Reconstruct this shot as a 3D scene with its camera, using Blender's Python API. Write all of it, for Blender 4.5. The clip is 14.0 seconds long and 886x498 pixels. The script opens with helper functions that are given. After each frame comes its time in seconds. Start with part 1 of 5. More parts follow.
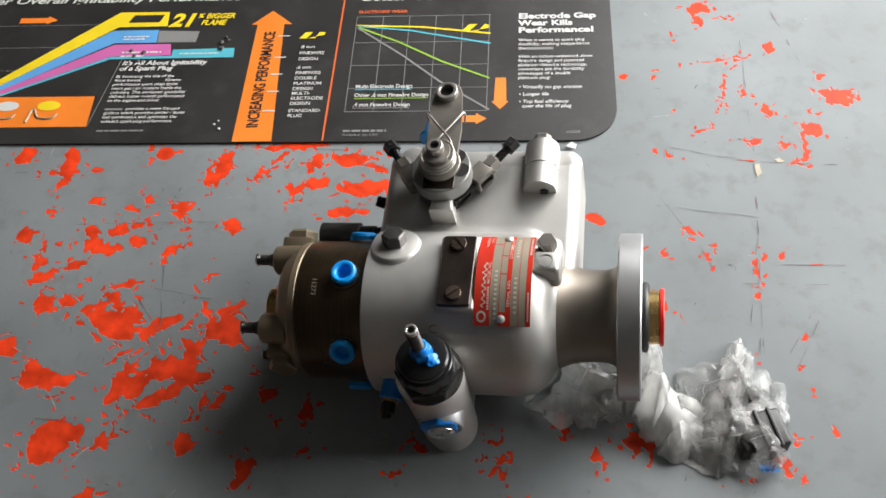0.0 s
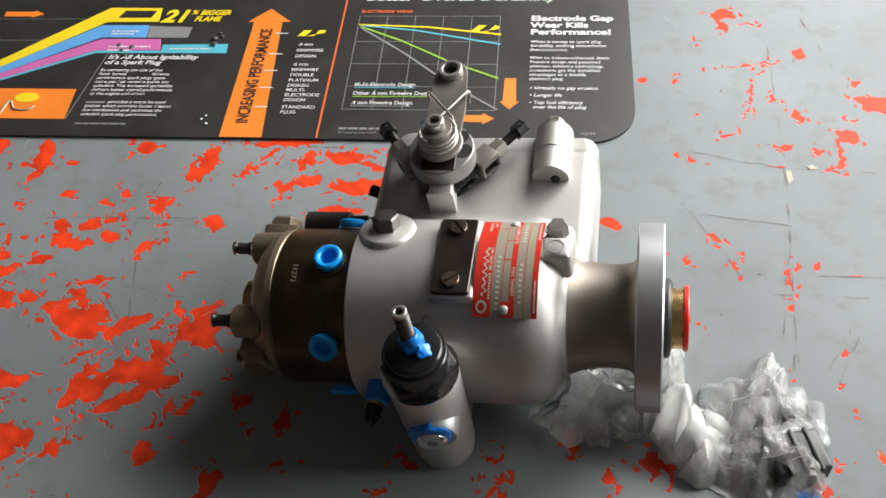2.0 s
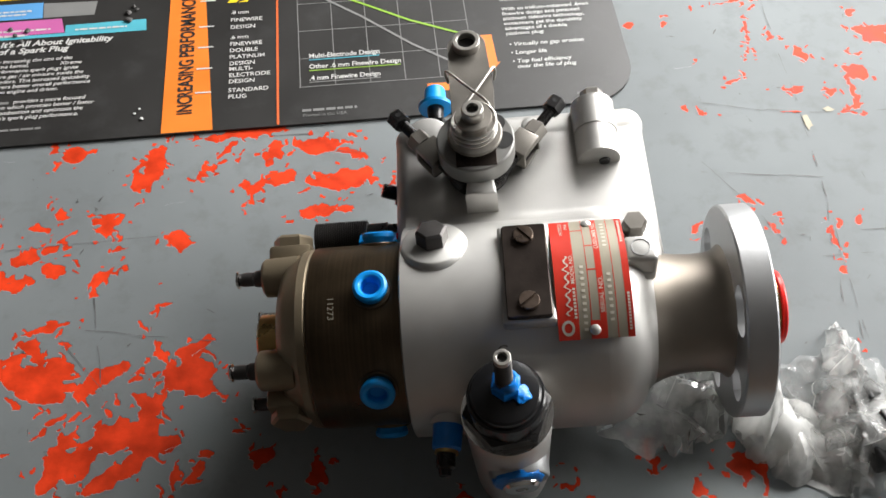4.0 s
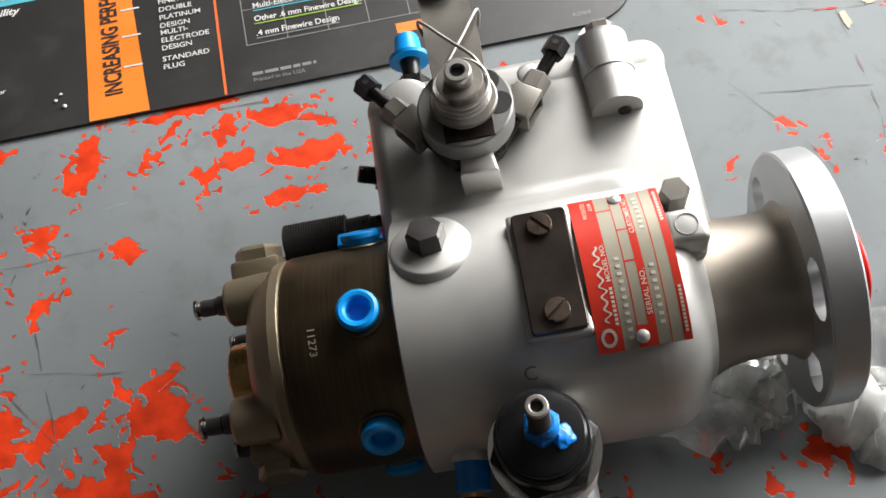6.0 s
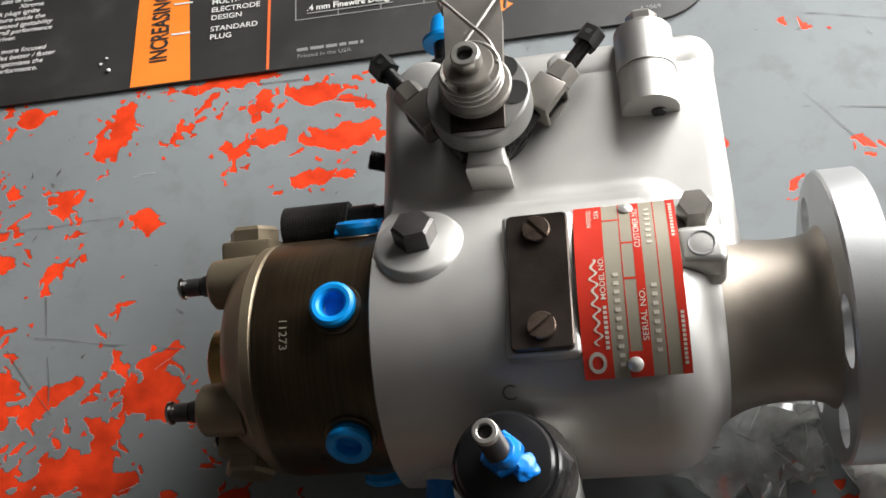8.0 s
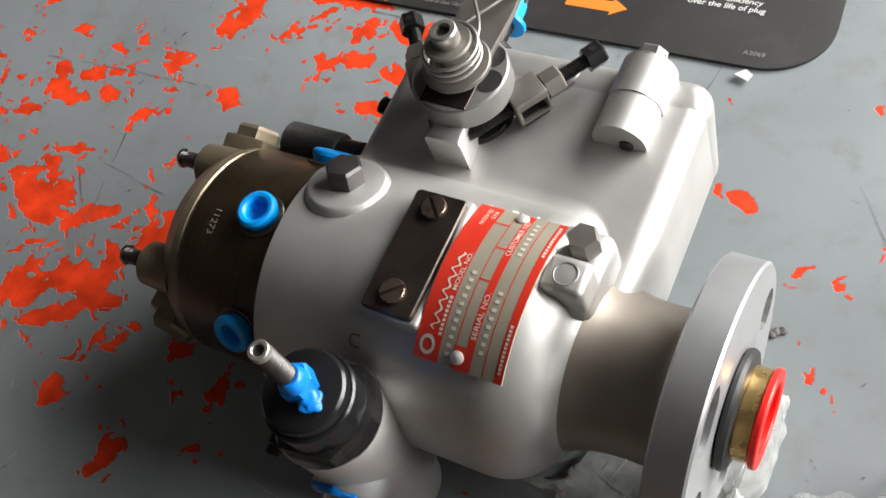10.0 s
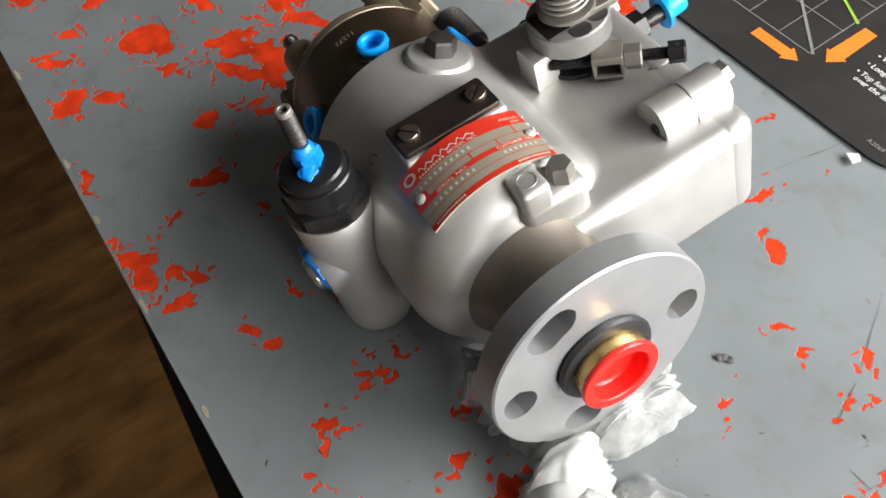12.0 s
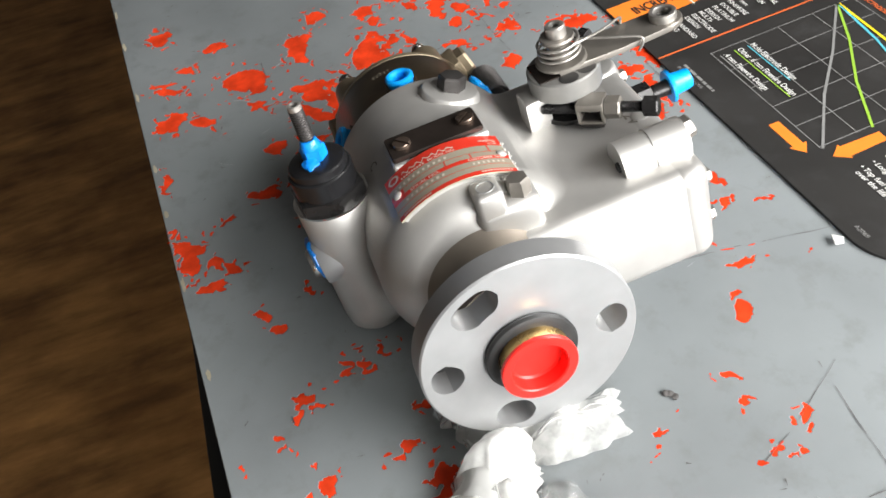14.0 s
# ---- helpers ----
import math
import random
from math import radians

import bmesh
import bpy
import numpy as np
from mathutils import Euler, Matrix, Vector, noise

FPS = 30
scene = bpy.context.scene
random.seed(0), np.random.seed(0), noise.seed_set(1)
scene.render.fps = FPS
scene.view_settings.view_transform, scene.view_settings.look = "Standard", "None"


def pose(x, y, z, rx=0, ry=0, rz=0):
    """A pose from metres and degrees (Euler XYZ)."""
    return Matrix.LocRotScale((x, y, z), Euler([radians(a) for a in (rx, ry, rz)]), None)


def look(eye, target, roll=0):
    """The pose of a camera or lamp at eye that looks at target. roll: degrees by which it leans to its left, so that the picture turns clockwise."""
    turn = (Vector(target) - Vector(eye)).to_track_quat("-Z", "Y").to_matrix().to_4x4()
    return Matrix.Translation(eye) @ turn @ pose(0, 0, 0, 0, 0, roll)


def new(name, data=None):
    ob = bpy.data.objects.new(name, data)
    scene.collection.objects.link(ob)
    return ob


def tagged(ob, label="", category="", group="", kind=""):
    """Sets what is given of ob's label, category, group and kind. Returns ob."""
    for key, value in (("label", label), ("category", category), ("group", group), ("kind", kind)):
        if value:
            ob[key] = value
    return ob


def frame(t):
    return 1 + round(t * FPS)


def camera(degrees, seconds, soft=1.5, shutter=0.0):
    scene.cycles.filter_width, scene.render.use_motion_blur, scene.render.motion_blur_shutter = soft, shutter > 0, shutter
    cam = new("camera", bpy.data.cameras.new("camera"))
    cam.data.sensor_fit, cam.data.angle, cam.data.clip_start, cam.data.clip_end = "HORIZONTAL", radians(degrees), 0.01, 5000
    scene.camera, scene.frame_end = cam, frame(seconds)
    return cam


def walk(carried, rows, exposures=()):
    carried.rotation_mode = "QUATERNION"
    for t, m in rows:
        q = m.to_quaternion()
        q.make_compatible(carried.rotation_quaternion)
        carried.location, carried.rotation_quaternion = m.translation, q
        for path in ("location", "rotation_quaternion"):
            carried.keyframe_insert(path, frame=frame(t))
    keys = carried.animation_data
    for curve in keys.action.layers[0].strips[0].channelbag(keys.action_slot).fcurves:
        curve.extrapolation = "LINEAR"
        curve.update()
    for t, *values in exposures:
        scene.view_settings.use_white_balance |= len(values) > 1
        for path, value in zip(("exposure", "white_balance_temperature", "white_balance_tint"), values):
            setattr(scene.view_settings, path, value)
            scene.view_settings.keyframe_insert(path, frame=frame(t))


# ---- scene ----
cam = camera(48.2, 14.0, soft=1.6)
PATH = [
    (0, (0.065, -0.319, 0.615), (-0.182, 0.821, -1.009), -6.8),
    (0.5, (0.069, -0.332, 0.587), (-0.199, 0.853, -1.002), -6.7),
    (1, (0.072, -0.326, 0.558), (-0.218, 0.88, -1.011), -7.3),
    (1.5, (0.066, -0.324, 0.544), (-0.214, 0.912, -1.003), -6.0),
    (2, (0.066, -0.318, 0.529), (-0.208, 0.937, -1.005), -5.3),
    (2.5, (0.043, -0.303, 0.512), (-0.171, 0.947, -1.035), -3.5),
    (3, (0.006, -0.268, 0.505), (-0.11, 0.926, -1.095), -1.8),
    (3.5, (-0.03, -0.249, 0.498), (-0.048, 0.917, -1.126), -0.0),
    (3.7, (-0.045, -0.245, 0.497), (-0.025, 0.917, -1.13), 0.7),
    (5.8, (-0.05, -0.155, 0.445), (-0.006, 0.834, -1.292), -6.6),
    (6, (-0.045, -0.15, 0.44), (-0.007, 0.827, -1.305), -6.6),
    (6.5, (-0.037, -0.14, 0.431), (-0.016, 0.812, -1.328), -6.1),
    (7, (-0.037, -0.134, 0.421), (-0.015, 0.824, -1.334), -4.4),
    (7.5, (-0.037, -0.131, 0.416), (-0.044, 0.839, -1.334), -5.4),
    (8, (0.002, -0.137, 0.408), (-0.204, 0.852, -1.319), -13.7),
    (8.5, (0.053, -0.139, 0.409), (-0.375, 0.775, -1.318), -19.8),
    (8.7, (0.075, -0.139, 0.409), (-0.386, 0.772, -1.31), -18.7),
    (10.8, (0.174, -0.101, 0.417), (-0.673, 0.534, -1.28), -15.5),
    (11, (0.196, -0.099, 0.421), (-0.675, 0.462, -1.29), -14.5),
    (11.5, (0.24, -0.11, 0.428), (-0.739, 0.344, -1.256), -13.8),
    (12, (0.275, -0.099, 0.438), (-0.811, 0.303, -1.193), -12.7),
    (12.5, (0.312, -0.08, 0.442), (-0.861, 0.273, -1.139), -12.5),
    (13, (0.337, -0.068, 0.443), (-0.912, 0.217, -1.092), -12.8),
    (13.5, (0.362, -0.06, 0.44), (-0.967, 0.183, -1.034), -12.6),
    (14, (0.392, -0.057, 0.429), (-1.01, 0.177, -0.978), -12.6),
]
walk(cam, [(t, look(eye, target, roll)) for t, eye, target, roll in PATH],
     exposures=[(0.0, -0.20), (3.5, -0.12), (8.5, -0.10), (11.5, -0.14), (14.0, 0.10)])

# ---------------------------------------------------------------- daylight
SKY = 0.10
world = bpy.data.worlds.new("sky")
scene.world = world
world.use_nodes = True
wn, wl = world.node_tree.nodes, world.node_tree.links
sky = wn.new("ShaderNodeTexSky")
sky.sky_type, sky.sun_disc, sky.sun_elevation, sky.sun_rotation = "NISHITA", False, radians(38), radians(40)
wl.new(sky.outputs["Color"], wn["Background"].inputs["Color"])
wn["Background"].inputs["Strength"].default_value = SKY


def area_lamp(name, at, to, wide, high, watts, colour):
    d = bpy.data.lights.new(name, "AREA")
    d.shape, d.size, d.size_y, d.energy, d.color = "RECTANGLE", wide, high, watts, colour
    ob = new(name, d)
    ob.matrix_world = look(at, to)
    return ob


# daylight in the wide window behind the bench and in the doorway beside it
area_lamp("window_daylight", (1.10, 1.285, 0.98), (0.05, 0.1, 0.0), 1.7, 1.0, 118, (1.0, 0.988, 0.965))
area_lamp("doorway_daylight", (2.86, 0.62, 0.78), (0.0, 0.1, 0.05), 1.1, 1.5, 104, (1.0, 0.988, 0.965))

# ---------------------------------------------------------------- small builders
def material(name):
    m = bpy.data.materials.new(name)
    m.use_nodes = True
    return m, m.node_tree.nodes, m.node_tree.links, m.node_tree.nodes["Principled BSDF"]


def surface(name, colour, rough=0.5, metal=0.0, vary=0.12, scale=60.0, bump=0.05, fine=900.0, coat=0.0, spots=None, rough_vary=0.12):
    """A painted, cast or plastic surface with variation at two scales and fine relief."""
    m, n, l, b = material(name)
    tc = n.new("ShaderNodeTexCoord")
    big = n.new("ShaderNodeTexNoise"); big.inputs["Scale"].default_value = scale; big.inputs["Detail"].default_value = 6
    small = n.new("ShaderNodeTexNoise"); small.inputs["Scale"].default_value = fine; small.inputs["Detail"].default_value = 3
    l.new(tc.outputs["Object"], big.inputs["Vector"]); l.new(tc.outputs["Object"], small.inputs["Vector"])
    ramp = n.new("ShaderNodeValToRGB")
    c = Vector(colour)
    ramp.color_ramp.elements[0].position, ramp.color_ramp.elements[1].position = 0.3, 0.7
    ramp.color_ramp.elements[0].color = (*(c * (1 - vary)), 1); ramp.color_ramp.elements[1].color = (*(c * (1 + vary)), 1)
    l.new(big.outputs["Fac"], ramp.inputs["Fac"])
    out = ramp.outputs["Color"]
    if spots:
        tint, amount, size = spots
        sp = n.new("ShaderNodeTexNoise"); sp.inputs["Scale"].default_value = size; sp.inputs["Detail"].default_value = 8; sp.inputs["Roughness"].default_value = 0.65
        l.new(tc.outputs["Object"], sp.inputs["Vector"])
        sr = n.new("ShaderNodeValToRGB"); sr.color_ramp.elements[0].position, sr.color_ramp.elements[1].position = 0.52, 0.72
        l.new(sp.outputs["Fac"], sr.inputs["Fac"])
        sc = n.new("ShaderNodeMath"); sc.operation = "MULTIPLY"; sc.inputs[1].default_value = amount
        l.new(sr.outputs["Color"], sc.inputs[0])
        mix = n.new("ShaderNodeMix"); mix.data_type = "RGBA"; mix.inputs["B"].default_value = (*tint, 1)
        l.new(sc.outputs[0], mix.inputs["Factor"]); l.new(out, mix.inputs["A"])
        out = mix.outputs["Result"]
    l.new(out, b.inputs["Base Color"])
    rr = n.new("ShaderNodeMapRange"); rr.inputs["To Min"].default_value = max(0.02, rough - rough_vary); rr.inputs["To Max"].default_value = min(1, rough + rough_vary)
    l.new(big.outputs["Fac"], rr.inputs["Value"]); l.new(rr.outputs["Result"], b.inputs["Roughness"])
    b.inputs["Metallic"].default_value = metal
    b.inputs["Coat Weight"].default_value = coat
    if bump:
        bp = n.new("ShaderNodeBump"); bp.inputs["Strength"].default_value = bump; bp.inputs["Distance"].default_value = 0.0006
        l.new(small.outputs["Fac"], bp.inputs["Height"]); l.new(bp.outputs["Normal"], b.inputs["Normal"])
    return m


def mesh_from(bm, name, sharp=32):
    bm.normal_update()
    level = all(abs(f.normal.z) > 0.999 or f.calc_area() < 1e-9 for f in bm.faces) and not any(len(e.link_faces) > 2 for e in bm.edges)
    if level:
        bmesh.ops.reverse_faces(bm, faces=[f for f in bm.faces if f.normal.z < 0])
    else:
        bmesh.ops.recalc_face_normals(bm, faces=bm.faces)
    me = bpy.data.meshes.new(name)
    bm.to_mesh(me)
    bm.free()
    for p in me.polygons:
        p.use_smooth = not level
    if not level:
        me.set_sharp_from_angle(angle=radians(sharp))
    return me


def part(name, bm, mat, parent=None, label="", sharp=32, m=None):
    me = mesh_from(bm, name, sharp)
    me.materials.append(mat)
    ob = new(name, me)
    if parent:
        ob.parent = parent
    if m is not None:
        ob.matrix_basis = m
    if label:
        tagged(ob, label)
    return ob


def join(*bms):
    """One bmesh out of several (the others are freed)."""
    base = bms[0]
    for other in bms[1:]:
        me = bpy.data.meshes.new("tmp")
        other.to_mesh(me)
        other.free()
        base.from_mesh(me)
        bpy.data.meshes.remove(me)
    return base


def moved(bm, m):
    bmesh.ops.transform(bm, matrix=m, verts=bm.verts)
    return bm


def towards(origin, direction, spin=0.0):
    """The pose whose z axis points along direction."""
    q = Vector(direction).to_track_quat("Z", "Y").to_matrix().to_4x4()
    return Matrix.Translation(origin) @ q @ pose(0, 0, 0, 0, 0, spin)


def lathe(profile, segs=48):
    """A body of revolution about z from (z, r) pairs; open ends with r > 0 are closed by flat faces."""
    bm = bmesh.new()
    rings = []
    for z, r in profile:
        if r < 1e-6:
            rings.append([bm.verts.new((0, 0, z))])
        else:
            rings.append([bm.verts.new((r * math.cos(2 * math.pi * i / segs), r * math.sin(2 * math.pi * i / segs), z)) for i in range(segs)])
    for a, b in zip(rings, rings[1:]):
        for i in range(segs):
            j = (i + 1) % segs
            if len(a) == 1 and len(b) == 1:
                continue
            if len(a) == 1:
                bm.faces.new((a[0], b[j], b[i]))
            elif len(b) == 1:
                bm.faces.new((a[i], a[j], b[0]))
            else:
                bm.faces.new((a[i], a[j], b[j], b[i]))
    for ring, flip in ((rings[0], True), (rings[-1], False)):
        if len(ring) > 1:
            bm.faces.new(ring[::-1] if flip else ring)
    return bm


def lathe_x(profile, segs=64):
    return moved(lathe(profile, segs), pose(0, 0, 0, 0, 90, 0))


def tube(z0, z1, r_in, r_out, segs=40, edge=0.0004):
    """A ring or bushing about z with eased edges."""
    bm = bmesh.new()
    prof = [(z0, r_in + edge), (z0, r_out - edge), (z0 + edge, r_out), (z1 - edge, r_out), (z1, r_out - edge), (z1, r_in + edge), (z1 - edge, r_in), (z0 + edge, r_in)]
    rings = [[bm.verts.new((r * math.cos(2 * math.pi * i / segs), r * math.sin(2 * math.pi * i / segs), z)) for i in range(segs)] for z, r in prof]
    for k in range(len(rings)):
        a, b = rings[k], rings[(k + 1) % len(rings)]
        for i in range(segs):
            j = (i + 1) % segs
            bm.faces.new((a[i], a[j], b[j], b[i]))
    return bm


def ease(bm, width, segments=2, angle=25):
    edges = [e for e in bm.edges if len(e.link_faces) == 2 and e.calc_face_angle(0) > radians(angle)]
    bmesh.ops.bevel(bm, geom=edges, offset=width, segments=segments, affect="EDGES", profile=0.6)
    return bm


def block(x0, x1, y0, y1, z0, z1, edge=0.001, segments=2):
    bm = bmesh.new()
    bmesh.ops.create_cube(bm, size=1)
    bmesh.ops.transform(bm, matrix=Matrix.Translation(((x0 + x1) / 2, (y0 + y1) / 2, (z0 + z1) / 2)) @ Matrix.Diagonal((x1 - x0, y1 - y0, z1 - z0, 1)), verts=bm.verts)
    if edge:
        bmesh.ops.bevel(bm, geom=bm.edges[:], offset=edge, segments=segments, affect="EDGES", profile=0.5)
    return bm


def prism(outline, z0, z1, edge=0.0005, segments=1):
    """A plate with that outline (x, y), counter-clockwise."""
    bm = bmesh.new()
    low = [bm.verts.new((x, y, z0)) for x, y in outline]
    high = [bm.verts.new((x, y, z1)) for x, y in outline]
    n = len(outline)
    bm.faces.new(low[::-1]); bm.faces.new(high)
    for i in range(n):
        bm.faces.new((low[i], low[(i + 1) % n], high[(i + 1) % n], high[i]))
    if edge:
        rim = [e for e in bm.edges if abs(e.verts[0].co.z - e.verts[1].co.z) < 1e-7]
        bmesh.ops.bevel(bm, geom=rim, offset=edge, segments=segments, affect="EDGES", profile=0.5)
    return bm


def rounded(x0, x1, y0, y1, r, n=6):
    """A rectangle's outline with rounded corners."""
    pts = []
    for cx, cy, a in ((x1 - r, y0 + r, -90), (x1 - r, y1 - r, 0), (x0 + r, y1 - r, 90), (x0 + r, y0 + r, 180)):
        for i in range(n + 1):
            q = radians(a + 90 * i / n)
            pts.append((cx + r * math.cos(q), cy + r * math.sin(q)))
    return pts


def cushion(x0, x1, y0, y1, r, z0, z1, edge, n=10, steps=6):
    """A rounded block whose top and bottom rims are rounded over by the given radius."""
    bm = bmesh.new()
    levels = [(edge * (1 - math.sin(radians(90 * k / steps))), z0 + edge * (1 - math.cos(radians(90 * k / steps)))) for k in range(steps + 1)]
    levels += [(d, z0 + z1 - z) for d, z in reversed(levels)]
    rings = [[bm.verts.new((x, y, z)) for x, y in rounded(x0 + d, x1 - d, y0 + d, y1 - d, r - d, n)] for d, z in levels]
    m = len(rings[0])
    for a, b in zip(rings, rings[1:]):
        for i in range(m):
            bm.faces.new((a[i], a[(i + 1) % m], b[(i + 1) % m], b[i]))
    bm.faces.new(rings[0][::-1]); bm.faces.new(rings[-1])
    return bm


def hexagon(flats):
    return [(flats / math.sqrt(3) * math.cos(radians(60 * i)), flats / math.sqrt(3) * math.sin(radians(60 * i))) for i in range(6)]


def hex_head(flats, z0, z1, chamfer=0.0008):
    """A hexagon bolt head with a turned chamfer on top."""
    bm = bmesh.new()
    rows = ((z0, 1.0), (z1 - chamfer, 1.0), (z1, 0.86))
    rings = [[bm.verts.new((x * k, y * k, z)) for x, y in hexagon(flats)] for z, k in rows]
    for a, b in zip(rings, rings[1:]):
        for i in range(6):
            bm.faces.new((a[i], a[(i + 1) % 6], b[(i + 1) % 6], b[i]))
    bm.faces.new(rings[0][::-1]); bm.faces.new(rings[-1])
    return ease(bm, 0.00025, 1)


def thread(r, z0, z1, pitch=0.0009, segs=20):
    """A threaded shank about z, as a row of ridges."""
    prof, z = [(z0, r * 0.86)], z0
    while z < z1 - pitch:
        prof += [(z + pitch * 0.45, r), (z + pitch * 0.6, r), (z + pitch, r * 0.86)]
        z += pitch
    prof.append((z1, r * 0.86))
    return lathe(prof, segs)


def wire(points, r, segs=10):
    """A round wire along points."""
    bm = bmesh.new()
    pts = [Vector(p) for p in points]
    rings, up = [], Vector((0.13, 0.21, 0.97)).normalized()
    for i, p in enumerate(pts):
        d = (pts[min(i + 1, len(pts) - 1)] - pts[max(i - 1, 0)]).normalized()
        u = d.cross(up)
        if u.length < 1e-3:
            u = d.cross(Vector((1, 0, 0)))
        u.normalize()
        w = d.cross(u).normalized()
        up = -w if w.dot(up) < 0 else w
        rings.append([bm.verts.new(p + r * (math.cos(2 * math.pi * k / segs) * u + math.sin(2 * math.pi * k / segs) * w)) for k in range(segs)])
    for a, b in zip(rings, rings[1:]):
        for k in range(segs):
            bm.faces.new((a[k], a[(k + 1) % segs], b[(k + 1) % segs], b[k]))
    bm.faces.new(rings[0][::-1]); bm.faces.new(rings[-1])
    return bm


def smooth_path(points, n=8):
    """Points along a smooth curve through the given ones."""
    p = [Vector(q) for q in points]
    p = [2 * p[0] - p[1]] + p + [2 * p[-1] - p[-2]]
    out = []
    for i in range(1, len(p) - 2):
        for k in range(n):
            t = k / n
            out.append(0.5 * ((2 * p[i]) + (p[i + 1] - p[i - 1]) * t + (2 * p[i - 1] - 5 * p[i] + 4 * p[i + 1] - p[i + 2]) * t * t + (3 * p[i] - p[i - 1] - 3 * p[i + 1] + p[i + 2]) * t ** 3))
    return out + [p[-2]]


def lettering(text, height, width=0.0, bold=0.0, depth=0.00008, align="LEFT", shear=0.0):
    """A mesh of letters in the xy plane, scaled to that cap height and, where given, width."""
    cu = bpy.data.curves.new("letters", "FONT")
    cu.body, cu.size, cu.extrude, cu.offset, cu.align_x, cu.shear = text, 1.0, 0.0, bold, align, shear
    cu.resolution_u = 3
    ob = new("letters", cu)
    bpy.context.view_layer.update()
    me = bpy.data.meshes.new_from_object(ob.evaluated_get(bpy.context.evaluated_depsgraph_get()))
    bm = bmesh.new(); bm.from_mesh(me)
    bpy.data.objects.remove(ob); bpy.data.curves.remove(cu); bpy.data.meshes.remove(me)
    k = height / 0.69
    wide = max(v.co.x for v in bm.verts) - min(v.co.x for v in bm.verts)
    kx = width / wide if width else k
    for v in bm.verts:
        v.co = Vector((v.co.x * kx, v.co.y * k, depth))
    return bm


def strip(outline, z):
    """A flat printed area."""
    bm = bmesh.new()
    bm.faces.new([bm.verts.new((x, y, z)) for x, y in outline])
    bm.normal_update()
    bmesh.ops.triangulate(bm, faces=bm.faces)
    return bm


def bars(x, y, width, height, rows, step, z, rng, gap=0.0):
    """Lines of writing too small to read, as broken bars."""
    bm = bmesh.new()
    for r in range(rows):
        end, at = x + width * (rng.uniform(0.8, 1.0) if r < rows - 1 else rng.uniform(0.4, 0.8)), x
        while at < end:
            w = min(rng.uniform(1.2, 5.0) * height, end - at + height * 0.3)
            q = [bm.verts.new(v) for v in ((at, y - r * step, z), (at + w, y - r * step, z), (at + w, y - r * step + height, z), (at, y - r * step + height, z))]
            bm.faces.new(q)
            at += w + height * 0.55
    return bm

# ---------------------------------------------------------------- materials
GREY_PAINT = surface("grey_bench_paint", (0.215, 0.234, 0.241), 0.66, 0, 0.16, 7.0, 0.06, 420, spots=((0.14, 0.145, 0.14), 0.45, 38.0))
GREY_PAINT.node_tree.nodes["Principled BSDF"].inputs["Specular IOR Level"].default_value = 0.2
RED_PAINT = surface("red_undercoat", (0.66, 0.045, 0.010), 0.55, 0, 0.32, 70, 0.15, 700)
RED_PAINT.node_tree.nodes["Principled BSDF"].inputs["Specular IOR Level"].default_value = 0.15
# these two also colour the painted shade and light beside the chips
DARK_SCRATCH_OR_SHADE = surface("dark_scratch_and_edge_shade", (0.085, 0.08, 0.078), 0.6, 0, 0.3, 80, 0.1)
PALE_SCUFF_OR_LIT_RIM = surface("pale_scuff_and_lit_rim", (0.38, 0.395, 0.40), 0.5, 0, 0.1, 60, 0.05)
OCHRE = surface("ochre_primer", (0.37, 0.33, 0.24), 0.6, 0, 0.2, 80, 0.1)
CAST = surface("silver_cast_aluminium", (0.53, 0.52, 0.50), 0.47, 0.72, 0.07, 45, 0.12, 2600, rough_vary=0.05)
CAST_SMOOTH = surface("silver_turned_aluminium", (0.44, 0.445, 0.45), 0.40, 0.70, 0.06, 60, 0.08, 1800, rough_vary=0.06)
BRONZE = surface("oil_brown_steel", (0.13, 0.096, 0.062), 0.36, 0.75, 0.3, 35, 0.10, 900, spots=((0.07, 0.05, 0.035), 0.7, 60))
BRONZE_LIGHT = surface("phosphated_tan_steel", (0.27, 0.22, 0.15), 0.40, 0.65, 0.2, 50, 0.12, 900)
BRONZE_SCREW = surface("brown_slotted_screw_steel", (0.16, 0.12, 0.095), 0.3, 0.85, 0.25, 200, 0.1)
GLOSS_BLACK = surface("glossy_black_plating", (0.012, 0.012, 0.013), 0.22, 0.2, 0.2, 90, 0.04, 900, rough_vary=0.05)
BLACK_STEEL = surface("black_oxide_steel", (0.024, 0.023, 0.023), 0.28, 0.5, 0.3, 90, 0.15, 1200)
DARK_STEEL = surface("dark_grey_steel", (0.075, 0.07, 0.068), 0.4, 0.7, 0.3, 70, 0.15, 1200)
PLATE_STEEL = surface("brown_lock_plate_steel", (0.055, 0.043, 0.037), 0.3, 0.75, 0.3, 60, 0.08, 900)
STEEL = surface("worn_bright_steel", (0.44, 0.42, 0.39), 0.40, 0.85, 0.15, 90, 0.12, 1200)
LEVER_STEEL = surface("grey_lever_steel", (0.235, 0.218, 0.195), 0.46, 0.7, 0.15, 60, 0.12, 1000)
DISC_GREY = surface("grey_disc_steel", (0.21, 0.207, 0.198), 0.45, 0.4, 0.12, 60, 0.08, 1200)
CHROME = surface("bright_plated_steel", (0.75, 0.74, 0.72), 0.16, 1.0, 0.05, 50, 0.0)
BRASS = surface("brass", (0.62, 0.42, 0.17), 0.28, 0.95, 0.12, 80, 0.06, 1000)
BLUE = surface("blue_plastic", (0.0, 0.29, 0.78), 0.38, 0, 0.08, 90, 0.04)
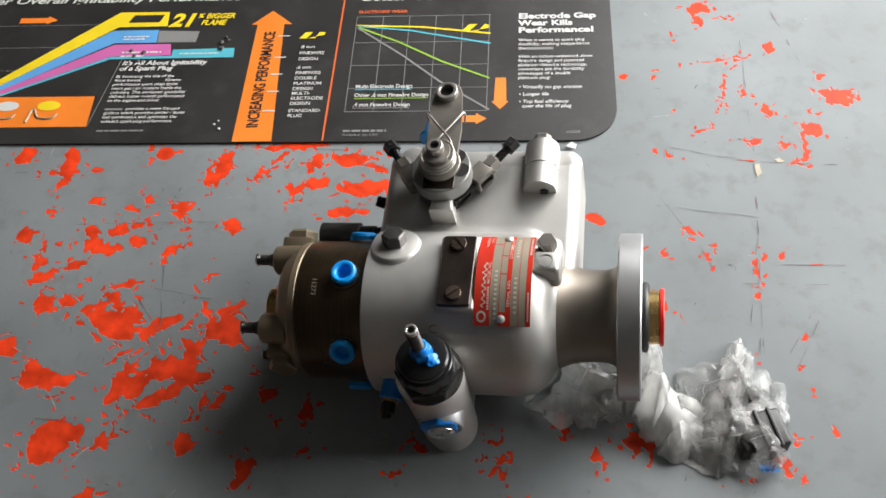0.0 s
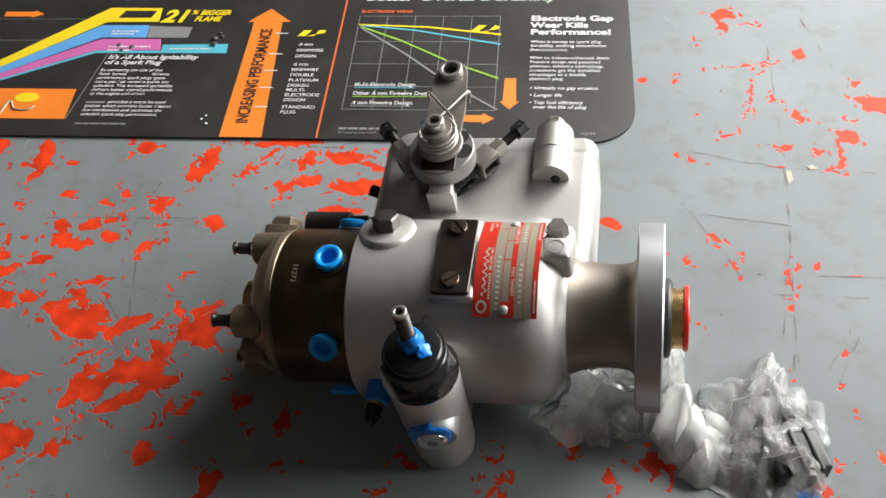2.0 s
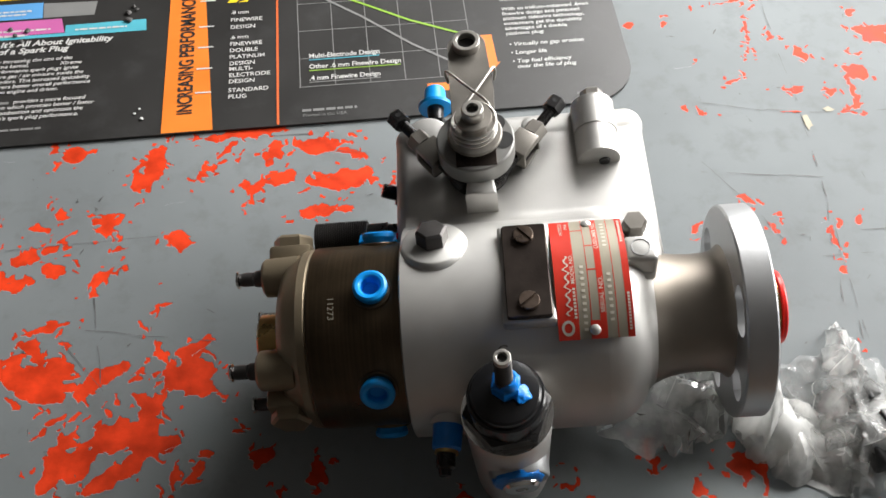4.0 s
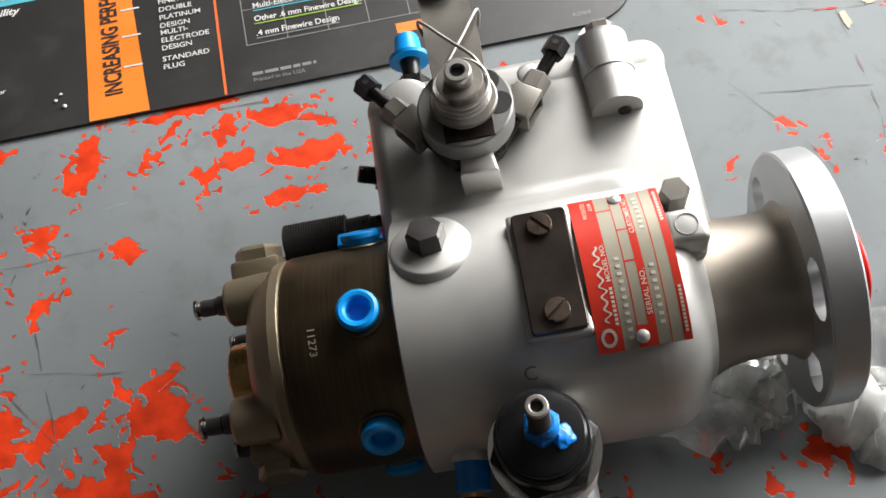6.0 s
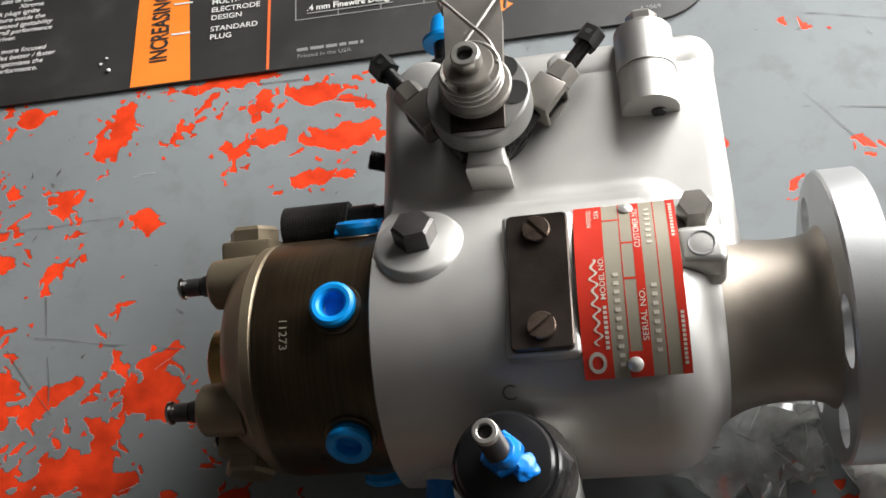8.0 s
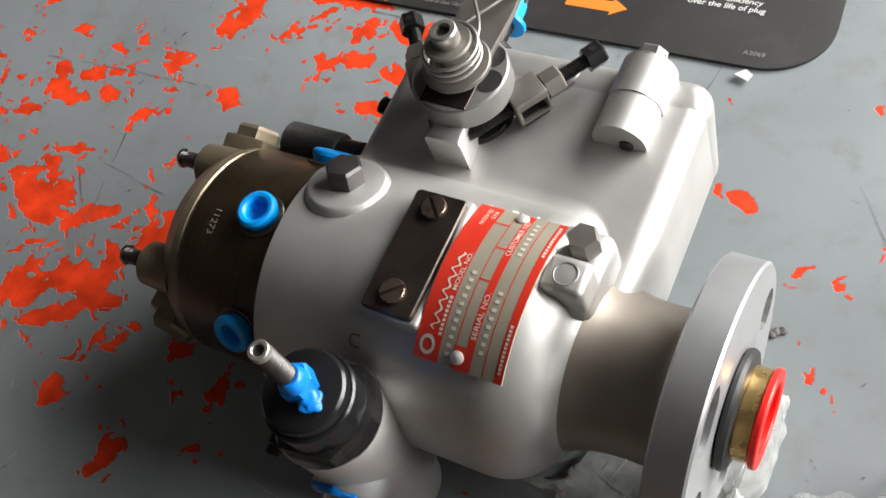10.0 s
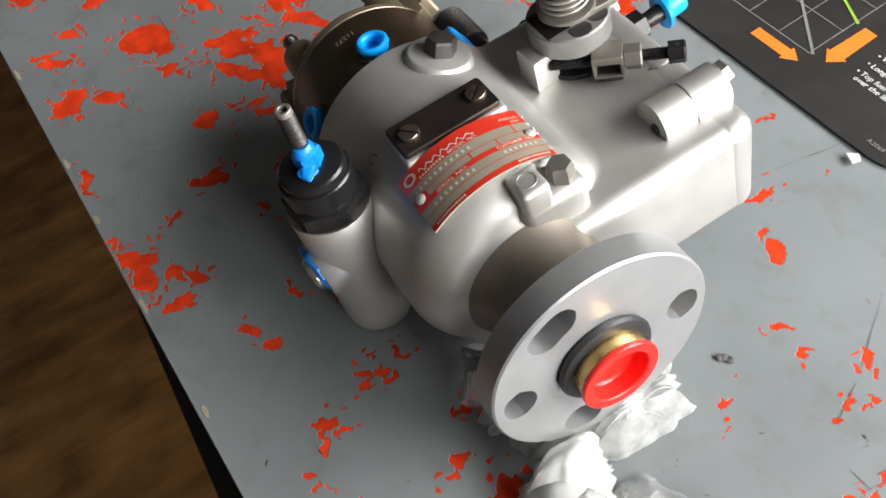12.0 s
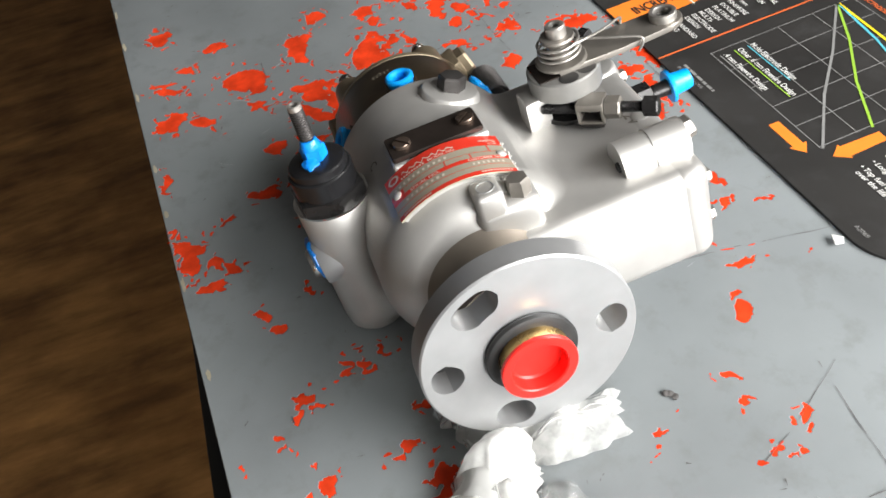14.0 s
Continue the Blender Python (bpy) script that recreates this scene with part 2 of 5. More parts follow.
BLUE_DARK = surface("blue_sealing_paint", (0.003, 0.18, 0.62), 0.32, 0, 0.15, 200, 0.3, 500)
RED_CAP = surface("red_plastic", (0.78, 0.018, 0.012), 0.36, 0, 0.06, 60, 0.03)
RUBBER = surface("black_rubber", (0.018, 0.018, 0.018), 0.45, 0, 0.2, 90, 0.1)
PLATE_RED = surface("red_nameplate_print", (0.60, 0.035, 0.018), 0.33, 0.1, 0.06, 60, 0.03)
PLATE_BARE = surface("brushed_nameplate_metal", (0.36, 0.325, 0.25), 0.42, 0.3, 0.10, 40, 0.06)
PLATE_INK = surface("pale_nameplate_lettering", (0.60, 0.55, 0.46), 0.45, 0.1, 0.06, 60, 0.0)
RIVET = surface("dull_rivet_aluminium", (0.66, 0.65, 0.62), 0.33, 0.5, 0.08, 200, 0.05)
# the same casting, browned and darkened for flange shade and dim reflections
NECK = surface("shaded_neck_casting", (0.235, 0.205, 0.172), 0.46, 0.70, 0.16, 28, 0.08, 1600)
PRINT_BLACK = surface("mat_black_print", (0.024, 0.023, 0.022), 0.45, 0, 0.2, 14, 0.02, 500, spots=((0.055, 0.055, 0.055), 0.4, 40))
PRINT_WHITE = surface("white_print", (0.62, 0.62, 0.60), 0.5, 0, 0.06, 60, 0.0)
PRINT_GREY = surface("grey_print", (0.22, 0.22, 0.215), 0.5, 0, 0.06, 60, 0.0)
PRINT_ORANGE = surface("orange_print", (0.80, 0.21, 0.025), 0.45, 0, 0.08, 30, 0.0)
PRINT_LINE = surface("dark_orange_line_print", (0.62, 0.13, 0.035), 0.45, 0, 0.08, 30, 0.0)
PRINT_YELLOW = surface("yellow_print", (0.80, 0.60, 0.02), 0.45, 0, 0.06, 30, 0.0)
PRINT_BLUE = surface("blue_print", (0.11, 0.34, 0.66), 0.45, 0, 0.06, 30, 0.0)
PRINT_CYAN = surface("cyan_print", (0.09, 0.42, 0.52), 0.45, 0, 0.06, 30, 0.0)
PRINT_MAGENTA = surface("magenta_print", (0.55, 0.13, 0.36), 0.45, 0, 0.06, 30, 0.0)
PRINT_GREEN = surface("green_print", (0.27, 0.46, 0.05), 0.45, 0, 0.06, 30, 0.0)
PLASTER = surface("dim_workshop_wall", (0.07, 0.066, 0.062), 0.8, 0, 0.08, 2.0, 0.15, 60)
CEILING = surface("workshop_ceiling", (0.09, 0.086, 0.082), 0.85, 0, 0.06, 1.5, 0.1, 60)


def turned(name, colour, rough, metal):
    """Lathe-turned steel: fine rings round the axis over blotchy oil colouring."""
    m = surface(name, colour, rough, metal, 0.3, 35, 0.10, 900, spots=((0.07, 0.05, 0.035), 0.6, 45))
    n, l = m.node_tree.nodes, m.node_tree.links
    b = n["Principled BSDF"]
    tc = n.new("ShaderNodeTexCoord")
    mp = n.new("ShaderNodeMapping"); mp.inputs["Scale"].default_value = (950, 20, 20)
    l.new(tc.outputs["Object"], mp.inputs["Vector"])
    g = n.new("ShaderNodeTexNoise"); g.inputs["Scale"].default_value = 1.0; g.inputs["Detail"].default_value = 4
    l.new(mp.outputs["Vector"], g.inputs["Vector"])
    r = n.new("ShaderNodeValToRGB")
    r.color_ramp.elements[0].position, r.color_ramp.elements[1].position = 0.30, 0.74
    r.color_ramp.elements[0].color, r.color_ramp.elements[1].color = (0.82, 0.82, 0.82, 1), (1.22, 1.2, 1.18, 1)
    l.new(g.outputs["Fac"], r.inputs["Fac"])
    mix = n.new("ShaderNodeMix"); mix.data_type, mix.blend_type = "RGBA", "MULTIPLY"; mix.inputs["Factor"].default_value = 1.0
    l.new(b.inputs["Base Color"].links[0].from_socket, mix.inputs["A"]); l.new(r.outputs["Color"], mix.inputs["B"])
    l.new(mix.outputs["Result"], b.inputs["Base Color"])
    return m


BRONZE_TURNED = turned("turned_oil_brown_steel", (0.100, 0.072, 0.044), 0.33, 0.75)


def wood_floor():
    m, n, l, b = material("brown_floor_boards")
    tc = n.new("ShaderNodeTexCoord")
    mp = n.new("ShaderNodeMapping"); mp.inputs["Scale"].default_value = (5.5, 1.3, 1.0)
    l.new(tc.outputs["Object"], mp.inputs["Vector"])
    g = n.new("ShaderNodeTexNoise"); g.inputs["Scale"].default_value = 3.2; g.inputs["Detail"].default_value = 9; g.inputs["Roughness"].default_value = 0.62
    l.new(mp.outputs["Vector"], g.inputs["Vector"])
    s = n.new("ShaderNodeTexNoise"); s.inputs["Scale"].default_value = 6.0; s.inputs["Detail"].default_value = 5
    l.new(tc.outputs["Object"], s.inputs["Vector"])
    r = n.new("ShaderNodeValToRGB")
    r.color_ramp.elements[0].position, r.color_ramp.elements[1].position = 0.32, 0.72
    r.color_ramp.elements[0].color, r.color_ramp.elements[1].color = (0.19, 0.090, 0.027, 1), (0.58, 0.29, 0.092, 1)
    mix = n.new("ShaderNodeMix"); mix.data_type, mix.blend_type = "RGBA", "MULTIPLY"
    mix.inputs["Factor"].default_value = 0.8
    sr = n.new("ShaderNodeValToRGB"); sr.color_ramp.elements[0].position, sr.color_ramp.elements[1].position = 0.38, 0.62
    sr.color_ramp.elements[0].color = (0.5, 0.45, 0.4, 1)
    l.new(g.outputs["Fac"], r.inputs["Fac"]); l.new(s.outputs["Fac"], sr.inputs["Fac"])
    l.new(r.outputs["Color"], mix.inputs["A"]); l.new(sr.outputs["Color"], mix.inputs["B"])
    l.new(mix.outputs["Result"], b.inputs["Base Color"])
    b.inputs["Roughness"].default_value = 0.6
    return m


def film_plastic(name, low, high):
    """Thin clear polythene: mostly see-through, milky where it is creased, with sharp gloss."""
    m, n, l, b = material(name)
    n.remove(b)
    out = n["Material Output"]
    tc = n.new("ShaderNodeTexCoord")
    ns = n.new("ShaderNodeTexNoise"); ns.inputs["Scale"].default_value = 70; ns.inputs["Detail"].default_value = 6
    l.new(tc.outputs["Object"], ns.inputs["Vector"])
    rp = n.new("ShaderNodeMapRange"); rp.inputs["From Min"].default_value, rp.inputs["From Max"].default_value = 0.42, 0.68
    rp.inputs["To Min"].default_value, rp.inputs["To Max"].default_value = low, high
    l.new(ns.outputs["Fac"], rp.inputs["Value"])
    clear = n.new("ShaderNodeBsdfTransparent"); clear.inputs["Color"].default_value = (0.985, 0.985, 0.98, 1)
    haze = n.new("ShaderNodeBsdfDiffuse"); haze.inputs["Color"].default_value = (0.93, 0.93, 0.91, 1)
    pass_on = n.new("ShaderNodeBsdfTranslucent"); pass_on.inputs["Color"].default_value = (0.93, 0.93, 0.91, 1)
    milk = n.new("ShaderNodeMixShader"); milk.inputs["Fac"].default_value = 0.5
    l.new(haze.outputs[0], milk.inputs[1]); l.new(pass_on.outputs[0], milk.inputs[2])
    body = n.new("ShaderNodeMixShader")
    l.new(rp.outputs["Result"], body.inputs["Fac"]); l.new(clear.outputs[0], body.inputs[1]); l.new(milk.outputs[0], body.inputs[2])
    gloss = n.new("ShaderNodeBsdfGlossy"); gloss.inputs["Roughness"].default_value = 0.20
    edge = n.new("ShaderNodeFresnel"); edge.inputs["IOR"].default_value = 1.33
    bp = n.new("ShaderNodeBump"); bp.inputs["Strength"].default_value = 0.25; bp.inputs["Distance"].default_value = 0.001
    l.new(ns.outputs["Fac"], bp.inputs["Height"]); l.new(bp.outputs["Normal"], gloss.inputs["Normal"])
    mix = n.new("ShaderNodeMixShader")
    l.new(edge.outputs[0], mix.inputs["Fac"]); l.new(body.outputs[0], mix.inputs[1]); l.new(gloss.outputs[0], mix.inputs[2])
    l.new(mix.outputs[0], out.inputs["Surface"])
    return m


FLOOR = wood_floor()
FILM = film_plastic("clear_polythene_film", 0.34, 0.68)
CLEAR = film_plastic("thin_clear_polythene", 0.16, 0.42)
MILKY = film_plastic("milky_folded_polythene", 0.72, 0.94)

# ---------------------------------------------------------------- the room
FLOOR_Z = -0.92
part("floor", block(-3.1, 3.1, -2.6, 2.6, FLOOR_Z - 0.1, FLOOR_Z, 0), FLOOR)
tagged(bpy.data.objects["floor"], "dark brown worn wooden floor boards below the bench", "floor", kind="structure")
part("ceiling", block(-3.1, 3.1, -2.6, 2.6, 2.1, 2.2, 0), CEILING)
tagged(bpy.data.objects["ceiling"], "plain pale workshop ceiling", "ceiling", kind="structure")


def wall(name, pieces, label):
    tagged(part(name, join(*[block(*p, 0) for p in pieces]), PLASTER), label, "wall", kind="structure")


wall("wall_north", [(-3.1, 0.23, 1.3, 1.5, FLOOR_Z, 2.1), (1.97, 3.1, 1.3, 1.5, FLOOR_Z, 2.1), (0.23, 1.97, 1.3, 1.5, 1.50, 2.1), (0.23, 1.97, 1.3, 1.5, FLOOR_Z, 0.46)], "dim workshop wall with a wide window opening")
wall("wall_south", [(-3.1, 3.1, -2.5, -2.3, FLOOR_Z, 2.1)], "plain dim workshop wall")
wall("wall_east", [(2.9, 3.1, -2.3, 0.05, FLOOR_Z, 2.1), (2.9, 3.1, 1.19, 1.3, FLOOR_Z, 2.1), (2.9, 3.1, 0.05, 1.19, 1.55, 2.1), (2.9, 3.1, 0.05, 1.19, FLOOR_Z, 0.01)], "dim workshop wall with a wide bright doorway")
wall("wall_west", [(-3.1, -2.9, -2.3, 1.3, FLOOR_Z, 2.1)], "plain dim workshop wall")

# ---------------------------------------------------------------- the bench
BENCH_TURN = 2.0
bench = new("workbench")
bench.matrix_basis = pose(0, -0.1445, 0, 0, 0, BENCH_TURN)
tagged(bench, "grey painted metal workbench with red undercoat showing through chips", "workbench")
top = part("bench_top", block(-1.3, 1.1, 0, 1.15, -0.035, 0.0, 0.0016), GREY_PAINT, bench, "grey painted bench top, scratched and chipped")
part("front_rail", moved(block(-0.115, 1.0, -0.012, 0.03, -0.11, -0.037, 0.002), pose(0, 0, 0, 0, 0, -4.0)), RUBBER, bench, "black steel rail under the front edge")
for lx in (-1.22, 1.0):
    for ly in (0.08, 1.07):
        part("leg", block(lx - 0.03, lx + 0.03, ly - 0.03, ly + 0.03, FLOOR_Z, -0.036, 0.003), DARK_STEEL, bench)

# chipped spots where the red undercoat shows: place, half length, half width (mm) and turn
CHIPS = []
CHIPS += [(-396, 186, 9.2, 6.4, 77), (-383, -125, 8.9, 7.4, 8), (-376, 125, 2.8, 2.6, 22), (-364, 105, 6.4, 5.2, 114), (-354, 176, 20, 5, 92), (-353, 170, 13.3, 2.8, 9), (-352, 130, 5, 2.1, 162), (-346, 94, 6.1, 1.9, 121), (-346, 75, 4.8, 2.6, 41), (-344, 82, 7.8, 3.1, 160), (-344, -83, 7.9, 4.7, 86), (-341, 182, 2.8, 1.5, 135), (-340, 2, 7.9, 6.5, 166), (-337, 66, 7.4, 6, 176), (-334, 96, 2.3, 2.2, 104), (-329, 175, 2.3, 1.9, 27), (-326, 40, 7.5, 7.1, 39), (-324, -107, 6.3, 3.7, 85)]
CHIPS += [(-322, 112, 2.6, 1.2, 90), (-319, 83, 3, 3, 45), (-318, 142, 5, 3.5, 18), (-314, 76, 5.2, 3.8, 24), (-314, -20, 8.9, 7.9, 87), (-311, 78, 2.8, 2.6, 68), (-310, 113, 6.1, 3.7, 110), (-310, -130, 11.1, 2.2, 71), (-309, 44, 7.9, 4.8, 37), (-308, 104, 3.1, 2.8, 68), (-306, -16, 6, 2.6, 15), (-303, 61, 1.5, 1.5, 45), (-298, 96, 15.4, 4.8, 170), (-298, -22, 14.9, 4.2, 10), (-298, -126, 14.1, 2.7, 59), (-293, -35, 6.3, 1.2, 0), (-288, 114, 10.4, 5, 30), (-286, -28, 2.7, 1.2, 11)]
CHIPS += [(-285, 136, 4.3, 2.3, 14), (-284, 152, 2.1, 1.2, 63), (-284, -69, 13.5, 11.6, 69), (-282, 38, 12.4, 4.8, 168), (-277, 122, 18, 1.2, 8), (-276, 120, 9.2, 3.1, 24), (-275, 196, 9.2, 6.1, 31), (-275, -64, 13.9, 7.9, 25), (-272, 146, 4.2, 2.2, 0), (-272, 48, 8.7, 3.2, 147), (-270, 103, 4.5, 4.5, 36), (-268, 62, 12.6, 2.3, 17), (-264, 27, 26.8, 7.4, 157), (-261, -24, 3.2, 1.9, 9), (-260, 32, 13, 8.2, 40), (-259, -132, 10.4, 8.7, 120), (-258, 109, 2.6, 1.5, 135), (-256, 148, 1.9, 1.2, 117)]
CHIPS += [(-256, -85, 5.4, 1.2, 29), (-252, 5, 5.3, 2.6, 37), (-246, -109, 8.2, 3.2, 75), (-246, -66, 5.8, 3.2, 85), (-244, 89, 4.1, 2.2, 50), (-244, -21, 16.4, 5.4, 73), (-243, 138, 8.2, 6.1, 27), (-243, -8, 6.1, 3.4, 59), (-242, 96, 9, 3.7, 54), (-242, -43, 16.8, 1.2, 90), (-240, -64, 5.2, 2.6, 45), (-235, 116, 3.4, 1.9, 51), (-235, -102, 4.5, 1.9, 21), (-234, 24, 5.9, 4.5, 45), (-233, -20, 14.3, 5.2, 36), (-232, -18, 10.1, 5.8, 81), (-230, 30, 15.9, 3.8, 34), (-224, 180, 17.1, 6.7, 63)]
CHIPS += [(-224, 187, 8.5, 4.2, 83), (-223, -10, 14.3, 5.3, 36), (-221, -45, 1.5, 1.5, 45), (-211, -26, 18.6, 3.8, 32), (-208, -7, 14.2, 3.7, 129), (-204, 74, 6.8, 1.7, 90), (-204, 14, 8.3, 3.1, 125), (-202, -3, 7.6, 5.6, 56), (-200, 45, 11.4, 2.3, 124), (-200, 8, 11.8, 4.5, 58), (-198, 123, 5.7, 5.7, 34), (-192, -11, 10, 3.3, 6), (-190, -45, 6.6, 1.9, 29), (-188, -62, 5.8, 4.7, 95), (-188, -144, 7.4, 1.6, 0), (-186, 177, 9.3, 2.6, 43), (-184, -60, 4.8, 2.8, 6), (-182, 30, 14.3, 9.1, 156)]
CHIPS += [(-182, 29, 12.7, 7.5, 24), (-181, -30, 4.8, 3, 49), (-180, 47, 9, 3.5, 21), (-174, 196, 6.7, 2.6, 45), (-174, -50, 3.7, 1.2, 135), (-172, -32, 8.7, 2.6, 65), (-168, 186, 3.1, 3.1, 31), (-165, 210, 25.2, 3.8, 4), (-164, 18, 4.2, 1.7, 150), (-154, 161, 8.2, 3.2, 165), (-152, 160, 9.3, 3.5, 74), (-152, -70, 1.9, 1.7, 108), (-150, -6, 2.3, 1.5, 27), (-150, -1, 6.7, 1.2, 141), (-144, 192, 8, 5.7, 79), (-143, -78, 9.5, 4.2, 96), (-140, -76, 9.1, 2.8, 80), (-138, 170, 9.2, 4, 13)]
CHIPS += [(-136, -20, 6, 3.4, 38), (-128, -38, 2.6, 1.7, 37), (-126, -112, 14.3, 1.7, 114), (-116, 198, 13.2, 5.3, 175), (-113, 143, 10.8, 3.8, 14), (-110, -133, 7.9, 3.7, 53), (-106, -29, 5.9, 3.1, 63), (-106, -140, 15.8, 4.8, 6), (-104, -62, 3.7, 2.2, 8), (-100, 168, 19.5, 5.9, 5), (-92, 188, 12.6, 2.6, 163), (-92, 204, 2.3, 2.1, 153), (-92, 168, 12.2, 4.7, 31), (-90, -55, 1.9, 1.5, 34), (-90, -122, 5.6, 4.3, 49), (-80, -112, 5.7, 3.1, 34), (-72, -128, 9.6, 3.7, 81), (-41, -68, 4.8, 2.1, 77)]
CHIPS += [(-37, -67, 3, 1.9, 45), (-34, -102, 6.6, 3, 18), (-27, -52, 6.4, 2.3, 145), (-17, -94, 3.2, 3.2, 90), (-14, 188, 6, 3.4, 15), (5, 182, 4.2, 2.8, 83), (16, 205, 3.5, 2.3, 63), (18, -48, 6.9, 0.5, 81), (24, -66, 3.7, 2.2, 98), (25, -42, 4.5, 1.9, 45), (28, -41, 4.5, 1.9, 45), (28, -88, 2.2, 1.1, 14), (29, -66, 4.2, 1.2, 120), (29, -54, 3.7, 2.1, 90), (34, -52, 4, 1.9, 113), (36, 158, 2.7, 1.7, 11), (40, -92, 7.1, 3.1, 48), (46, -96, 4.8, 3.2, 174)]
CHIPS += [(54, 167, 7, 2.8, 77), (60, -110, 2.2, 1.7, 18), (63, 202, 1.6, 1.2, 90), (70, -28, 8, 2.6, 122), (70, -130, 1.7, 0.5, 72), (82, -97, 4.2, 1.5, 30), (86, 150, 5.8, 3.7, 5), (90, -48, 4.8, 2.2, 96), (92, -45, 6.8, 2.3, 113), (98, -92, 5.7, 5.3, 34), (104, 304, 2.7, 2.7, 101), (120, -35, 9.5, 5.4, 174), (120, 122, 5.4, 1.9, 61), (126, -43, 3.2, 1.9, 99), (130, 305, 3.2, 2.8, 68), (138, 119, 2.2, 1.9, 56), (138, 74, 3.7, 0.7, 135), (140, 118, 2.7, 1.9, 79)]
CHIPS += [(142, 219, 4.7, 1.2, 153), (146, 359, 2.1, 1.6, 90), (148, 266, 1.9, 1.7, 56), (156, 142, 4.5, 2.3, 144), (168, 118, 3.4, 1.9, 129), (169, 376, 4.8, 3.3, 131), (169, 243, 5.7, 2.2, 158), (170, 391, 9.2, 7.4, 167), (174, 128, 1.9, 1.2, 34), (178, 249, 1.9, 1.7, 146), (183, -56, 3.2, 1.1, 0), (190, 295, 26.8, 0.7, 79), (191, 329, 19.6, 1.6, 16), (198, 380, 3.7, 1.6, 0), (200, 34, 1.9, 1.2, 63), (205, 108, 10, 1.1, 90), (206, 288, 4, 2.2, 113), (208, 120, 8, 1.6, 23)]
CHIPS += [(209, 236, 6.3, 1.6, 175), (213, -45, 6.1, 2.3, 149), (220, 272, 3.8, 3.8, 124), (222, 269, 7, 2.8, 153), (222, -23, 3.2, 1.7, 0), (228, 344, 6, 5, 58), (229, 32, 1.5, 0.7, 45), (233, 234, 5, 2.2, 108), (234, 16, 2.2, 1.9, 34), (236, 56, 2.2, 1.7, 166), (240, 215, 6.3, 1.6, 0), (246, -16, 2.6, 2.2, 127), (249, 234, 12.6, 2.2, 90), (255, 250, 7.3, 6.1, 150), (262, 270, 2.7, 1.6, 11), (268, 310, 4, 3.3, 157), (278, 292, 13.1, 3.8, 164), (280, 284, 9.3, 3.7, 16)]
# long scratches (mm)
SCRATCHES = [(204, 364, 207, 287), (207, 287, 209, 225), (208, 213, 208, 142), (208, 142, 203, 119), (203, 117, 196, 56), (205, 117, 205, 39), (208, 137, 202, 39), (144, 225, 186, 217), (186, 217, 214, 214), (214, 214, 281, 214), (230, 403, 253, 328), (134, 173, 157, 140), (157, 140, 173, 110)]
SCRATCHES += [(132, 165, 210, 158), (214, 115, 268, 118), (185, 96, 266, 101), (239, 73, 221, 37), (244, 69, 228, 33), (-398, 166, -324, 173), (-327, 117, -198, 128), (-230, 26, -244, 87), (-257, 55, -222, 15), (-299, -52, -245, -51), (-244, 61, -168, 51), (-147, 207, -84, 208), (-103, 192, -81, 190), (28, 84, 52, 225)]


def blot(bm, x, y, a, b, turn, seed, z):
    """An irregular flaked patch: a broken oval outline with angular bites."""
    knots, sub = (9, 3) if a < 0.004 else (17, 4)
    c, s = math.cos(radians(turn)), math.sin(radians(turn))
    corners = []
    for i in range(knots):
        q = 2 * math.pi * (i + 0.38 * noise.noise(Vector((i * 7.3, seed * 2.3, 4)))) / knots
        p = Vector((math.cos(q), math.sin(q), 0))
        k = 1.08 + 0.42 * noise.noise(p * 1.3 + Vector((seed * 3.1, 0, 5))) + 0.62 * noise.noise(p * 3.0 + Vector((0, seed * 1.7, 9)))
        k = max(0.32, k)
        corners.append(Vector((a * k * p.x, b * k * p.y)))
    ring = []
    for i in range(knots):
        for j in range(sub):
            o = corners[i].lerp(corners[(i + 1) % knots], j / sub)
            w = 0.13 * b * (1 if j else 0.4)
            u = o.x + w * noise.noise(Vector((i * 3.7 + j * 1.9, seed, 1.5)))
            v = o.y + w * noise.noise(Vector((i * 3.7 + j * 1.9, seed, 8.5)))
            ring.append(bm.verts.new((x + c * u - s * v, y + s * u + c * v, z)))
    bm.faces.new(ring)


def lines(bm, x0, y0, x1, y1, w, seed, z, wander=0.0012, bias=0.5):
    """A thin uneven scratch that breaks off here and there."""
    steps = max(6, int(math.hypot(x1 - x0, y1 - y0) / 0.004))
    d = Vector((x1 - x0, y1 - y0)).normalized()
    last = None
    for i in range(steps + 1):
        t = i / steps
        o = wander * noise.noise(Vector((t * steps * 0.17, seed * 4.3, 0)))
        k = max(0.0, bias + 1.4 * noise.noise(Vector((t * steps * 0.35, seed * 2.1, 7)))) * w / 2
        p = Vector((x0 + (x1 - x0) * t, y0 + (y1 - y0) * t)) + Vector((-d.y, d.x)) * o
        pair = [bm.verts.new((p.x - d.y * k, p.y + d.x * k, z)), bm.verts.new((p.x + d.y * k, p.y - d.x * k, z))]
        if last and k > 0.00004:
            bm.faces.new((last[0], last[1], pair[1], pair[0]))
        last = pair if k > 0.00004 else None


# flaked paint lies in the bench top's plane, so it is built in the world's axes and carried by the bench
INTO = bench.matrix_basis.inverted()
flake = random.Random(11)
LAYERS = []


def layer(x, y, r):
    """The lowest of several hair-thin layers in which no neighbour lies, so that overlapping flakes never share a plane."""
    used = {k for px, py, pr, k in LAYERS if math.hypot(px - x, py - y) < 1.9 * (pr + r)}
    k = next(n for n in range(100) if n not in used)
    LAYERS.append((x, y, r, k))
    return 0.00008 + 0.000025 * k


